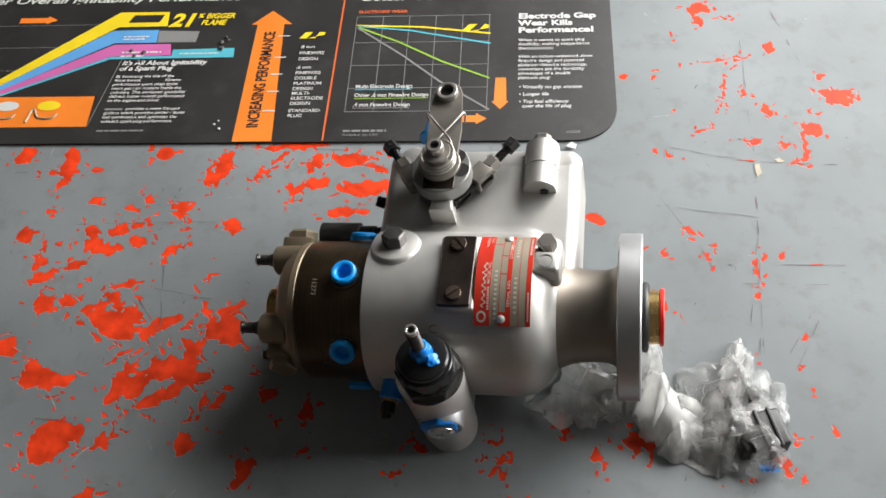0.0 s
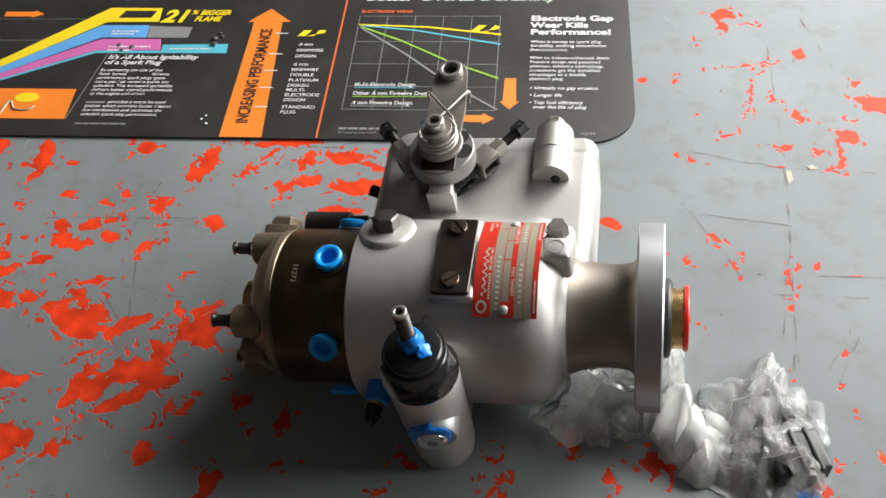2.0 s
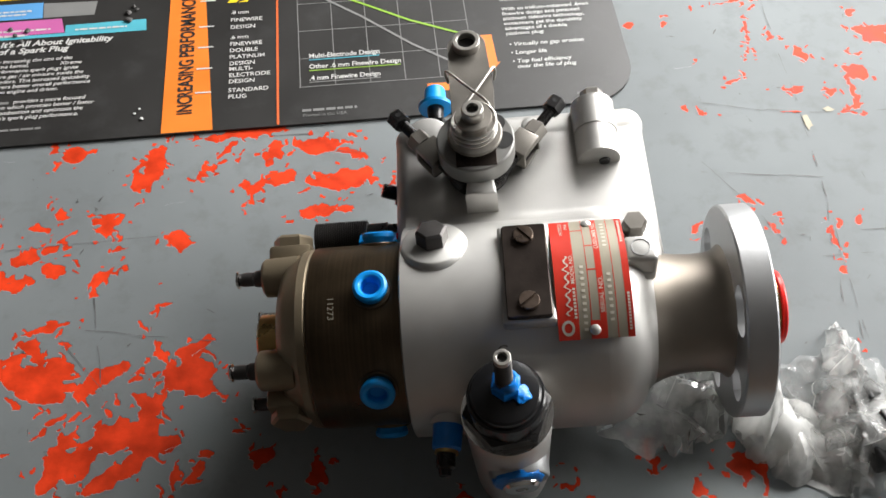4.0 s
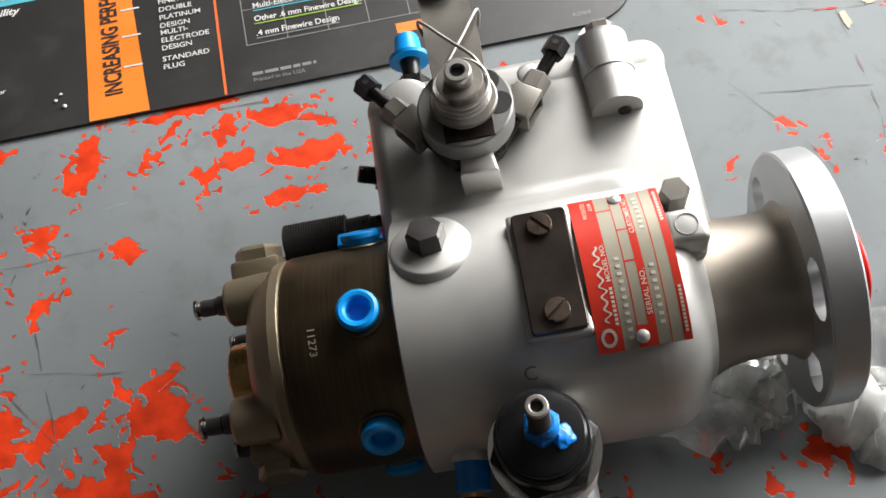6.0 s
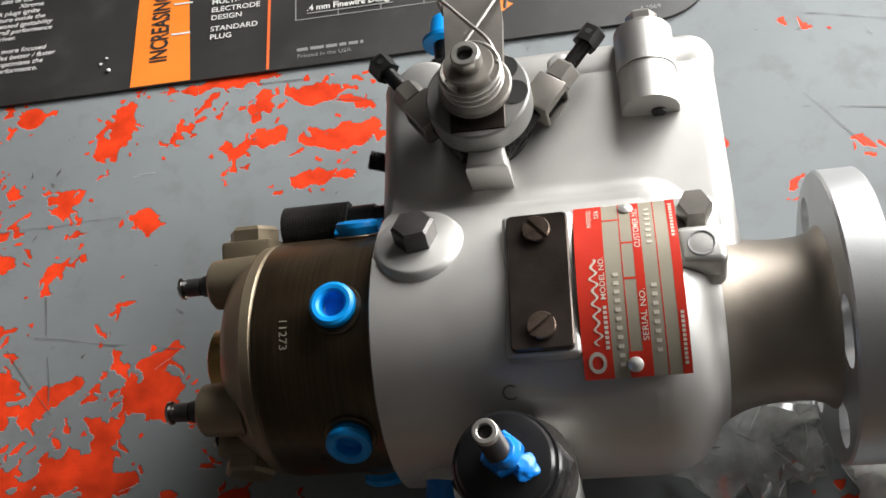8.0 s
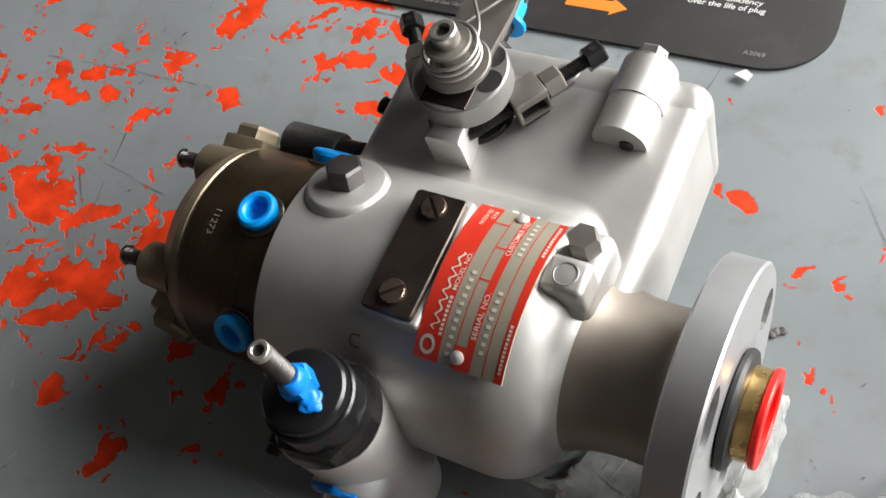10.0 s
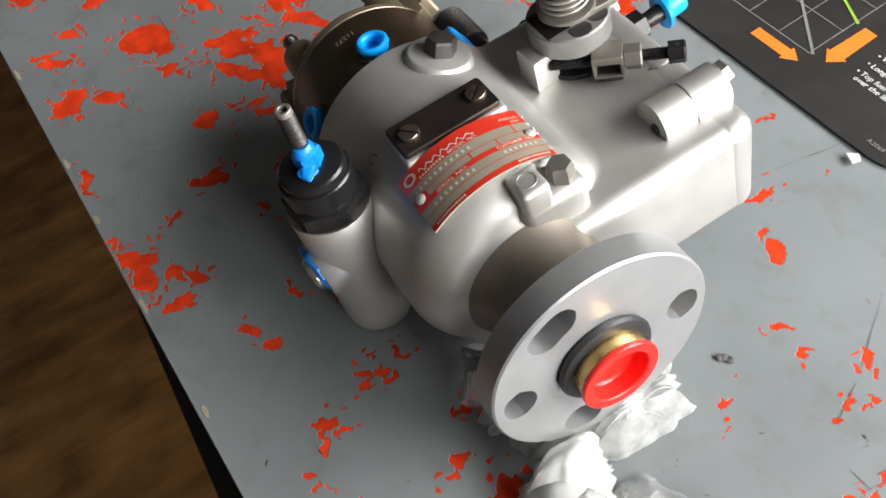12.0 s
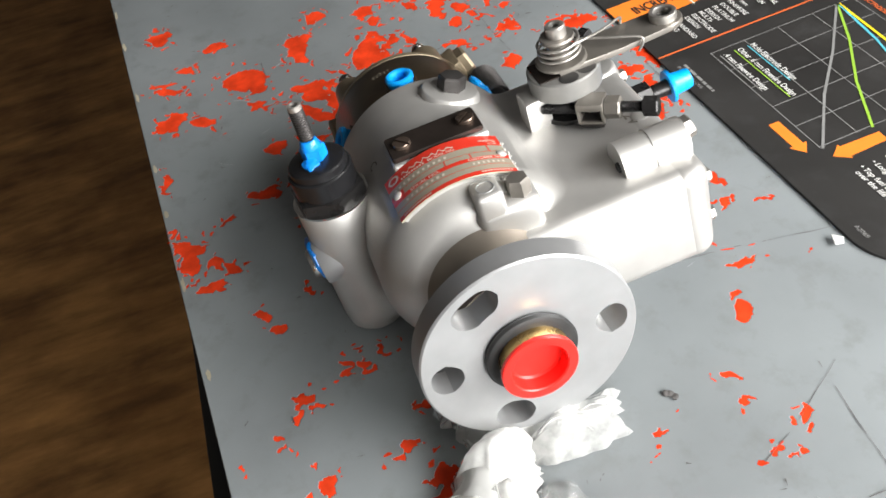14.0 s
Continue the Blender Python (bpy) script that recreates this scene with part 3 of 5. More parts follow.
def lattice(ix, iy, seed):
    """Fixed random numbers from 0 to 1 on whole-number points."""
    h = (ix * 374761393 + iy * 668265263 + seed * 974634777) & 0xFFFFFFFF
    h = ((h ^ (h >> 13)) * 1274126177) & 0xFFFFFFFF
    return ((h ^ (h >> 16)) & 0xFFFF) / 65535.0


def ripple(x, y, seed):
    """Smooth noise from -1 to 1 with a grain of one unit."""
    ix, iy = np.floor(x).astype(np.int64), np.floor(y).astype(np.int64)
    u, v = x - ix, y - iy
    u, v = u * u * (3 - 2 * u), v * v * (3 - 2 * v)
    low = lattice(ix, iy, seed) * (1 - u) + lattice(ix + 1, iy, seed) * u
    high = lattice(ix, iy + 1, seed) * (1 - u) + lattice(ix + 1, iy + 1, seed) * u
    return 2 * (low * (1 - v) + high * v) - 1


# brittle paint breaks along a net of small cells: red shows where a cell has come away
STEP = 0.65
gx, gy = np.meshgrid(np.arange(-470, 345, STEP), np.arange(-152, 425, STEP), indexing="ij")
wx = gx + 3.0 * ripple(gx / 9, gy / 9, 1) + 1.5 * ripple(gx / 3.2, gy / 3.2, 2)
wy = gy + 3.0 * ripple(gx / 9, gy / 9, 3) + 1.5 * ripple(gx / 3.2, gy / 3.2, 4)
CELL = 2.4
cx, cy = np.floor(wx / CELL).astype(np.int64), np.floor(wy / CELL).astype(np.int64)
near, sx, sy = np.full(gx.shape, 1e9), wx.copy(), wy.copy()
for di in (-1, 0, 1):
    for dj in (-1, 0, 1):
        px = (cx + di + lattice(cx + di, cy + dj, 5)) * CELL
        py = (cy + dj + lattice(cx + di, cy + dj, 6)) * CELL
        d = (px - wx) ** 2 + (py - wy) ** 2
        closer = d < near
        near, sx, sy = np.where(closer, d, near), np.where(closer, px, sx), np.where(closer, py, sy)
qx, qy = wx + 0.68 * (sx - wx), wy + 0.68 * (sy - wy)
bare = np.full(gx.shape, -9.0)
for x, y, a, b, turn in CHIPS:
    r = 1.5 * a + 9
    i0, i1 = max(0, int((x - r + 470) / STEP)), int((x + r + 470) / STEP)
    j0, j1 = max(0, int((y - r + 152) / STEP)), int((y + r + 152) / STEP)
    if i1 <= 0 or j1 <= 0:
        continue
    w = (slice(i0, i1), slice(j0, j1))
    c, s = math.cos(radians(turn)), math.sin(radians(turn))
    u, v = c * (qx[w] - x) + s * (qy[w] - y), c * (qy[w] - y) - s * (qx[w] - x)
    a, b = (a * 1.12 + 0.3, b * 1.26 + 0.2) if b > 3 else (a * 1.05, b * 1.08) if b > 2 else (a, max(b, 0.75))
    bare[w] = np.maximum(bare[w], (1 - np.sqrt((u / a) ** 2 + (v / b) ** 2)) * min(b, 5.0))
# islands of grey left standing, and stray flakes round the large patches
bare -= np.clip(ripple(qx / 6.5, qy / 6.5, 8) - 0.52, 0, 1) * 9.0
bare = np.maximum(bare, np.where((bare > -4.5) & (ripple(sx / 2.6, sy / 2.6, 9) > 0.58), 0.4, -9.0))
inside = bare > 0


def chip_patches():
    """The bare spots, each as a list of flat outlines (whole cells in runs, cut cells along the edge)."""
    some = inside[:-1, :-1] | inside[1:, :-1] | inside[1:, 1:] | inside[:-1, 1:]
    full = inside[:-1, :-1] & inside[1:, :-1] & inside[1:, 1:] & inside[:-1, 1:]
    todo = set(zip(*(k.tolist() for k in np.nonzero(some))))
    out = []
    while todo:
        stack, cells = [todo.pop()], []
        while stack:
            i, j = stack.pop()
            cells.append((i, j))
            for nb in ((i + 1, j), (i - 1, j), (i, j + 1), (i, j - 1)):
                if nb in todo:
                    todo.remove(nb)
                    stack.append(nb)
        cells.sort()
        polys, run = [], None
        for i, j in cells:
            x, y = -470 + STEP * i, -152 + STEP * j
            if full[i, j]:
                if run and run[0] == i and run[2] == j:
                    run[2] = j + 1
                    continue
                if run:
                    polys.append(run)
                run = [i, j, j + 1]
                continue
            ring = []
            corners = ((i, j), (i + 1, j), (i + 1, j + 1), (i, j + 1))
            for k in range(4):
                (p, q), (m, n) = corners[k], corners[(k + 1) % 4]
                f, g = max(bare[p, q], -2.0), max(bare[m, n], -2.0)
                if f > 0:
                    ring.append((-470 + STEP * p, -152 + STEP * q))
                if (f > 0) != (g > 0):
                    t = min(0.95, max(0.05, f / (f - g)))
                    ring.append((-470 + STEP * (p + (m - p) * t), -152 + STEP * (q + (n - q) * t)))
            polys.append(ring)
        if run:
            polys.append(run)
        out.append([p if isinstance(p[0], tuple) else [(-470 + STEP * u, -152 + STEP * v) for u, v in ((p[0], p[1]), (p[0] + 1, p[1]), (p[0] + 1, p[2]), (p[0], p[2]))] for p in polys])
    out.sort(key=len, reverse=True)
    return out


def flat_mesh(polys, z, dx=0.0, dy=0.0):
    bm = bmesh.new()
    for p in polys:
        bm.faces.new([bm.verts.new(((x + dx) / 1000, (y + dy) / 1000, z)) for x, y in p])
    return moved(bm, INTO)


patches = chip_patches()
for polys in patches[:280]:
    part("paint_chip", flat_mesh(polys, 0.00012), RED_PAINT, top)
tagged(part("flaked_paint", flat_mesh([p for polys in patches[280:] for p in polys], 0.00012), RED_PAINT, top, "small red flaked spots in the grey paint"), kind="stuff")
# shifted copies paint a shaded edge and a lit edge beside the chips
tagged(part("chip_shade_edge", flat_mesh([p for polys in patches[:200] for p in polys], 0.00006, 0.25, 0.32), DARK_SCRATCH_OR_SHADE, top, "painted shade along one side of the chips"), kind="stuff")
tagged(part("chip_lit_rim", flat_mesh([p for polys in patches[:200] for p in polys], 0.00003, -0.30, -0.36), PALE_SCUFF_OR_LIT_RIM, top, "painted light along the other side of the chips"), kind="stuff")
bm = bmesh.new()
for i in range(240):
    x, y = flake.uniform(-0.75, 0.6), flake.uniform(-0.13, 0.75)
    if x < -0.47 or y > 0.42 or x > 0.34:
        s = flake.choice((1.2, 2, 3, 6, 9)) / 1000
        blot(bm, x, y, s * flake.uniform(0.8, 1.6), s * flake.uniform(0.4, 0.9), flake.uniform(0, 180), i * 1.9, layer(x * 1000, y * 1000, s * 1600))
bm.normal_update()
bmesh.ops.triangulate(bm, faces=bm.faces)
tagged(part("flaked_paint", moved(bm, INTO), RED_PAINT, top, "small red flaked spots in the grey paint"), kind="stuff")
for i, (x0, y0, x1, y1) in enumerate(SCRATCHES):
    bm = bmesh.new()
    lines(bm, x0 / 1000, y0 / 1000, x1 / 1000, y1 / 1000, 0.00045, i + 0.5, 0.00042 + 0.000006 * (i % 5))
    part("scratch", moved(bm, INTO), DARK_SCRATCH_OR_SHADE, top)
bm = bmesh.new()
for i in range(230):
    x, y, q, s = flake.uniform(-0.45, 0.4), flake.uniform(-0.13, 0.5), flake.uniform(0, 3.14), flake.uniform(0.0015, 0.006)
    lines(bm, x, y, x + s * math.cos(q), y + s * math.sin(q), flake.uniform(0.0004, 0.0009), i * 1.3, 0.00046 + 0.000006 * (i % 5), 0.0004)
tagged(part("nicked_paint", moved(bm, INTO), DARK_SCRATCH_OR_SHADE, top, "small dark nicks in the paint"), kind="stuff")
bm = bmesh.new()
for i, (x0, y0, x1, y1) in enumerate(SCRATCHES[::2]):
    f, g = flake.uniform(0.0, 0.5), flake.uniform(0.55, 0.9)
    dx, dy = x1 - x0, y1 - y0
    lines(bm, (x0 + dx * f) / 1000, (y0 + dy * f) / 1000, (x0 + dx * g) / 1000, (y0 + dy * g) / 1000, 0.0022, i + 20.5, 0.00040 + 0.000006 * (i % 3), 0.002, -0.12)
tagged(part("red_scoring", moved(bm, INTO), RED_PAINT, bench, "red streaks along the scratches"), kind="stuff")
bm = bmesh.new()
for i in range(60):
    x, y, q, s = flake.uniform(-0.45, 0.4), flake.uniform(-0.13, 0.5), flake.uniform(0, 3.14), flake.uniform(0.003, 0.018)
    lines(bm, x, y, x + s * math.cos(q), y + s * math.sin(q), flake.uniform(0.0002, 0.0005), i * 2.3, 0.00050 + 0.000006 * (i % 5), 0.002)
tagged(part("pale_scuffing", moved(bm, INTO), PALE_SCUFF_OR_LIT_RIM, bench, "pale scuff marks"), kind="stuff")
bm = bmesh.new()
for i in range(11):
    blot(bm, -0.45 + 0.075 * i + flake.uniform(-0.03, 0.03), -0.1440 + 0.0349 * (-0.45 + 0.075 * i) + flake.uniform(0.001, 0.004), flake.uniform(2, 7) / 1000, flake.uniform(0.8, 1.8) / 1000, 2, i * 3.3, 0.00044 + 0.000006 * (i % 3))
blot(bm, 0.211, 0.206, 0.0022, 0.0055, 10, 3.0, 0.00044)
blot(bm, 0.228, 0.216, 0.0035, 0.0022, 0, 8.0, 0.00046)
bm.normal_update()
bmesh.ops.triangulate(bm, faces=bm.faces)
tagged(part("primer_residue", moved(bm, INTO), OCHRE, bench, "ochre primer spots along the bench edge"), kind="stuff")

# ---------------------------------------------------------------- the printed counter mat
counter_mat = new("counter_mat")
counter_mat.matrix_basis = pose(0.1025, 0.2295, 0.0, 0, 0, 3.7)
tagged(counter_mat, "dark printed counter mat with charts lying on the bench", "counter mat")
MAT_Z = 0.0022
part("sheet", prism(rounded(-0.62, 0, 0, 0.36, 0.036, 10), 0.0002, MAT_Z, 0.0004), PRINT_BLACK, counter_mat)
PZ = MAT_Z + 0.00025
rng = random.Random(4)


def printed(name, bm, mat, label=""):
    return part(name, bm, mat, counter_mat, label)


def words(text, u, v, height, mat, width=0.0, bold=0.0, spin=0.0, shear=0.0, up=0.0):
    bm = lettering(text, height, width, bold, 0.0, shear=shear)
    return tagged(printed("lettering", moved(bm, pose(u, v, PZ + 0.0003 + up, 0, 0, spin)), mat), kind="stuff")


def rect(u0, u1, v0, v1, up=0.0):
    return strip(((u0, v0), (u1, v0), (u1, v1), (u0, v1)), PZ + up)


def stroke(u0, v0, u1, v1, w, up=0.0):
    d = Vector((u1 - u0, v1 - v0)).normalized() * w / 2
    return strip(((u0 + d.y, v0 - d.x), (u1 + d.y, v1 - d.x), (u1 - d.y, v1 + d.x), (u0 - d.y, v0 + d.x)), PZ + up)


# orange performance arrow and its scale
printed("orange_arrow", strip(((-0.3225, 0.0006), (-0.2885, 0.0006), (-0.2985, 0.1445), (-0.2908, 0.1445), (-0.3116, 0.1632), (-0.3290, 0.1445), (-0.3235, 0.1445)), PZ), PRINT_ORANGE, "orange upward arrow")
words("INCREASING PERFORMANCE", -0.3030, 0.0160, 0.0098, PRINT_BLACK, 0.118, 0.02, 91)
printed("dividing_line", stroke(-0.2452, 0.0006, -0.2457, 0.355, 0.0016), PRINT_LINE)
for v in (0.1285, 0.1008, 0.0795, 0.0583, 0.0352):
    printed("tick", rect(-0.3015, -0.2905, v - 0.0006, v + 0.0006, 0.0003), PRINT_WHITE)
emblem = [strip(((-0.2818, 0.1250), (-0.2750, 0.1250), (-0.2700, 0.1330), (-0.2768, 0.1330)), PZ), strip(((-0.2740, 0.1250), (-0.2670, 0.1250), (-0.2640, 0.1330), (-0.2580, 0.1330), (-0.2590, 0.1290), (-0.2660, 0.1275)), PZ + 0.00005)]
printed("yellow_emblem", join(*emblem), PRINT_YELLOW, "plain yellow emblem")
lines = ((".8 mm", 0.1120), ("FINEWIRE", 0.1040), ("DESIGN", 0.0965), (".6 mm", 0.0860), ("FINEWIRE", 0.0790), ("DOUBLE", 0.0725), ("PLATINUM", 0.0660), ("DESIGN", 0.0595), ("MULTI-", 0.0540), ("ELECTRODE", 0.0480), ("DESIGN", 0.0420), ("STANDARD", 0.0335), ("PLUG", 0.0275))
for text, v in lines:
    words(text, -0.2790, v, 0.0036, PRINT_WHITE, 0.0, 0.012)

# flame chart
def band(points, mat, up=0.0):
    printed("chart_band", strip(points, PZ + up), mat)


band(((-0.570, 0.0520), (-0.4560, 0.1440), (-0.4095, 0.1445), (-0.4110, 0.1640), (-0.4590, 0.1645), (-0.570, 0.0600)), PRINT_YELLOW, 0.00010)
band(((-0.570, 0.0480), (-0.4550, 0.1225), (-0.4150, 0.1225), (-0.4165, 0.1395), (-0.4600, 0.1395), (-0.570, 0.0530)), PRINT_BLUE, 0.00005)
band(((-0.4145, 0.1225), (-0.3780, 0.1225), (-0.3770, 0.1370), (-0.4160, 0.1385)), PRINT_GREY)
band(((-0.570, 0.0450), (-0.4545, 0.1050), (-0.3975, 0.1055), (-0.4010, 0.1205), (-0.4545, 0.1205), (-0.570, 0.0490)), PRINT_MAGENTA, 0.00010)
band(((-0.570, 0.0430), (-0.4540, 0.1015), (-0.3390, 0.1020), (-0.3400, 0.1140), (-0.3975, 0.1130), (-0.3970, 0.1050), (-0.4545, 0.1048), (-0.570, 0.0452)), PRINT_CYAN)
printed("yellow_emblem", strip(((-0.4480, 0.1500), (-0.4180, 0.1500), (-0.4150, 0.1600), (-0.4440, 0.1600)), PZ + 0.0003), PRINT_BLACK, "plain dark emblem")
printed("small_print", bars(-0.4480, 0.1300, 0.028, 0.0016, 2, 0.0035, PZ + 0.0003, rng), PRINT_WHITE)
printed("small_print", bars(-0.4450, 0.1090, 0.044, 0.0018, 2, 0.0050, PZ + 0.0003, rng), PRINT_WHITE)
printed("small_print", bars(-0.3900, 0.1065, 0.048, 0.0016, 1, 0.0050, PZ + 0.0003, rng), PRINT_WHITE)
words("21", -0.4080, 0.1440, 0.0165, PRINT_YELLOW, 0.0245, 0.04, 0, 0.25)
words("%", -0.3825, 0.1550, 0.0055, PRINT_YELLOW, 0.0, 0.03, 0, 0.2)
words("BIGGER", -0.3745, 0.1540, 0.0066, PRINT_YELLOW, 0.0275, 0.035, 0, 0.25)
words("FLAME", -0.3780, 0.1450, 0.0066, PRINT_YELLOW, 0.0245, 0.035, 0, 0.25)
for v in (0.0880, 0.1180, 0.1480):
    printed("chart_line", rect(-0.60, -0.5000 if v < 0.12 else -0.4650, v, v + 0.0005), PRINT_GREY)
printed("chart_line", stroke(-0.4428, 0.1015, -0.4540, 0.0190, 0.0007), PRINT_GREY)
printed("photograph", strip(((-0.60, 0.0185), (-0.4545, 0.0190), (-0.4560, 0.0550), (-0.60, 0.0552)), PZ), PRINT_ORANGE, "orange picture panel of two flames")
for u, m in ((-0.4950, PRINT_YELLOW), (-0.5330, PRINT_WHITE)):
    printed("flame", moved(lathe([(0, 0), (0, 0.0105), (0.0001, 0.0105), (0.0001, 0)], 20), pose(u, 0.0440, PZ + 0.0001) @ Matrix.Diagonal((1.0, 0.55, 1, 1))), m)
    hook = [(u - 0.016, 0.024, PZ + 0.0003), (u - 0.013, 0.040, PZ + 0.0003), (u - 0.006, 0.030, PZ + 0.0003), (u + 0.006, 0.029, PZ + 0.0003), (u + 0.010, 0.034, PZ + 0.0003)]
    printed("electrode_outline", wire(smooth_path(hook, 5), 0.0008, 6), OCHRE)
printed("small_arrow", strip(((-0.5560, 0.1520), (-0.5290, 0.1520), (-0.5290, 0.1500), (-0.5190, 0.1555), (-0.5290, 0.1612), (-0.5290, 0.1590), (-0.5560, 0.1590)), PZ), PRINT_ORANGE)
words("er Overall Ignitability Performance", -0.5890, 0.1790, 0.0090, PRINT_WHITE, 0.243, 0.02, 0, 0.2)
words("Better Overall Durability", -0.2290, 0.1745, 0.0090, PRINT_WHITE, 0.168, 0.02, 0, 0.2)
words("It's All About Ignitability", -0.4410, 0.0935, 0.0052, PRINT_WHITE, 0.0790, 0.03, 0, 0.2)
words("of a Spark Plug", -0.4420, 0.0865, 0.0052, PRINT_WHITE, 0.0495, 0.03, 0, 0.2)
body = ("By increasing the size of the", "flame kernel,                Xtreme", "performance spark plugs ignite", "more gas / air mixture inside the", "cylinders. This increased ignitability", "delivers better overall performance", "to the engine and driver.", "", "                provides a more focused", "ignition which provides better / faster", "fuel combustion and optimizes the", "vehicle's spark plug performance.")
for i, text in enumerate(body):
    if text:
        words(text.strip(), -0.4430 + (0.019 if text.startswith("   ") else 0), 0.0775 - 0.00495 * i, 0.0033, PRINT_WHITE, 0.0, 0.012, 0, 0.2)
printed("small_print", rect(-0.4430, -0.4270, 0.0380, 0.0402), PRINT_GREY)
printed("small_print", bars(-0.4440, 0.0130, 0.055, 0.0018, 1, 0.004, PZ, rng), PRINT_GREY)

# wear chart
for i in range(6):
    u = -0.2310 + 0.02442 * i
    printed("chart_line", stroke(u + 0.0012 * (1 - i / 5), 0.0335, u, 0.1525, 0.0006), PRINT_GREY)
for v in (0.0335, 0.0610, 0.0890, 0.1180, 0.1525):
    printed("chart_line", rect(-0.2305, -0.1080, v - 0.0003, v + 0.0003, 0.00004), PRINT_GREY)
for pts, m, w in ((((-0.2309, 0.1407), (-0.17, 0.1375), (-0.1075, 0.1277)), PRINT_YELLOW, 0.0020), (((-0.2309, 0.1400), (-0.18, 0.1330), (-0.1073, 0.1147)), PRINT_CYAN, 0.0018), (((-0.2309, 0.1395), (-0.190, 0.1185), (-0.150, 0.0930), (-0.1071, 0.0716)), PRINT_GREEN, 0.0018), (((-0.2309, 0.1390), (-0.185, 0.1010), (-0.150, 0.0680), (-0.1066, 0.0344)), PRINT_GREY, 0.0018)):
    for (a, b), (c, d) in zip(pts, pts[1:]):
        printed("chart_curve", stroke(a, b, c, d, w, 0.00010), m)
emblem = [strip(((-0.1340, 0.1310), (-0.1270, 0.1310), (-0.1200, 0.1400), (-0.1270, 0.1400)), PZ + 0.0002), strip(((-0.1250, 0.1310), (-0.1190, 0.1310), (-0.1130, 0.1400), (-0.1090, 0.1385), (-0.1100, 0.1345), (-0.1170, 0.1330)), PZ + 0.00025)]
printed("yellow_emblem", join(*emblem), PRINT_YELLOW, "plain yellow emblem")
words("ELECTRODE WEAR", -0.2300, 0.1570, 0.0036, PRINT_LINE, 0.0450, 0.02)
for text, v, w, m in (("Multi-Electrode Design", 0.0610, 0.0495, PRINT_CYAN), ("Other .6 mm Finewire Design", 0.0505, 0.0640, PRINT_GREEN), (".4 mm Finewire Design", 0.0392, 0.0490, PRINT_GREY)):
    words(text, -0.2235, v, 0.0042, PRINT_WHITE, w, 0.015)
    printed("underline", rect(-0.2235, -0.2235 + w, v - 0.0022, v - 0.0014, 0.0002), m)
printed("orange_arrow", strip(((-0.1028, 0.0440), (-0.1050, 0.0440), (-0.0975, 0.0350), (-0.0900, 0.0440), (-0.0922, 0.0440), (-0.0930, 0.0720), (-0.1020, 0.0720)), PZ), PRINT_ORANGE)
printed("orange_arrow", strip(((-0.1430, 0.0205), (-0.1175, 0.0205), (-0.1175, 0.0180), (-0.1085, 0.0243), (-0.1175, 0.0305), (-0.1175, 0.0280), (-0.1430, 0.0280)), PZ), PRINT_ORANGE)
for i, (text, w) in enumerate((("Electrode Gap", 0.0690), ("Wear Kills", 0.0490), ("Performance!", 0.0665))):
    words(text, -0.0828, 0.1462 - 0.0092 * i, 0.0066, PRINT_WHITE, w, 0.04)
body = ("When it comes to spark plug", "durability, nothing outperforms", "the", "", "With an iridium-enhanced .6mm", "finewire design and patented", "platinum sidewire technology,", "consumers get the durability", "advantages of a double", "platinum plug:")
for i, text in enumerate(body):
    if text:
        words(text, -0.0826, 0.1165 - 0.0052 * i, 0.0034, PRINT_WHITE, 0.0, 0.012)
printed("small_print", rect(-0.0760, -0.0520, 0.1060, 0.1090), PRINT_GREY)
for text, v in (("• Virtually no gap erosion", 0.0585), ("• Longer life", 0.0500), ("• Top fuel efficiency", 0.0415), ("  over the life of plug", 0.0362)):
    words(text, -0.0820, v, 0.0036, PRINT_WHITE, 0.0, 0.015, 0, 0.15)
printed("small_print", bars(-0.2290, 0.0105, 0.060, 0.0022, 1, 0.005, PZ, rng), PRINT_GREY)
words("Printed in the USA", -0.2288, 0.0055, 0.0027, PRINT_GREY)
words("A2069", -0.0425, 0.0072, 0.0028, PRINT_GREY, 0.0112)

# ---------------------------------------------------------------- the injection pump
PUMP = pose(0, 0.0202, 0.0602, 4.0, -5.25, -0.66)
pump = new("injection_pump")
pump.matrix_basis = PUMP
tagged(pump, "silver cast diesel injection pump lying on the bench, ports capped blue", "injection pump")


def on_pump(name, bm, mat, label="", parent=None, sharp=32):
    return part(name, bm, mat, parent or pump, label, sharp)


def arc(cx, cr, rad, a0, a1, n=6):
    """A rounded corner of a turned profile: (x, r) pairs."""
    return [(cx + rad * math.cos(radians(a0 + (a1 - a0) * i / n)), cr + rad * math.sin(radians(a0 + (a1 - a0) * i / n))) for i in range(n + 1)]


# main casting: drum, rounded shoulder, neck
drum = [(-0.0556, 0.0), (-0.0556, 0.0515), (-0.0548, 0.0531), (-0.02, 0.0531), (0.039, 0.0529)]
drum += arc(0.039, 0.0299, 0.023, 90, 18, 9)
drum += [(0.0632, 0.0352), (0.0645, 0.0340), (0.0660, 0.0334), (0.0660, 0.0)]
housing = on_pump("housing", lathe_x(drum, 96), CAST, "bead-blasted silver cast housing", sharp=40)
# separate neck piece, its shade put into the colour
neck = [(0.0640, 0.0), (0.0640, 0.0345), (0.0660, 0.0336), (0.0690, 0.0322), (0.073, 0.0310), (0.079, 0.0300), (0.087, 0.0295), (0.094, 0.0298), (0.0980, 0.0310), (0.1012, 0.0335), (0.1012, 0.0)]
on_pump("neck", lathe_x(neck, 96), NECK, "cast neck, coloured darker for shade and reflections", housing, sharp=40)


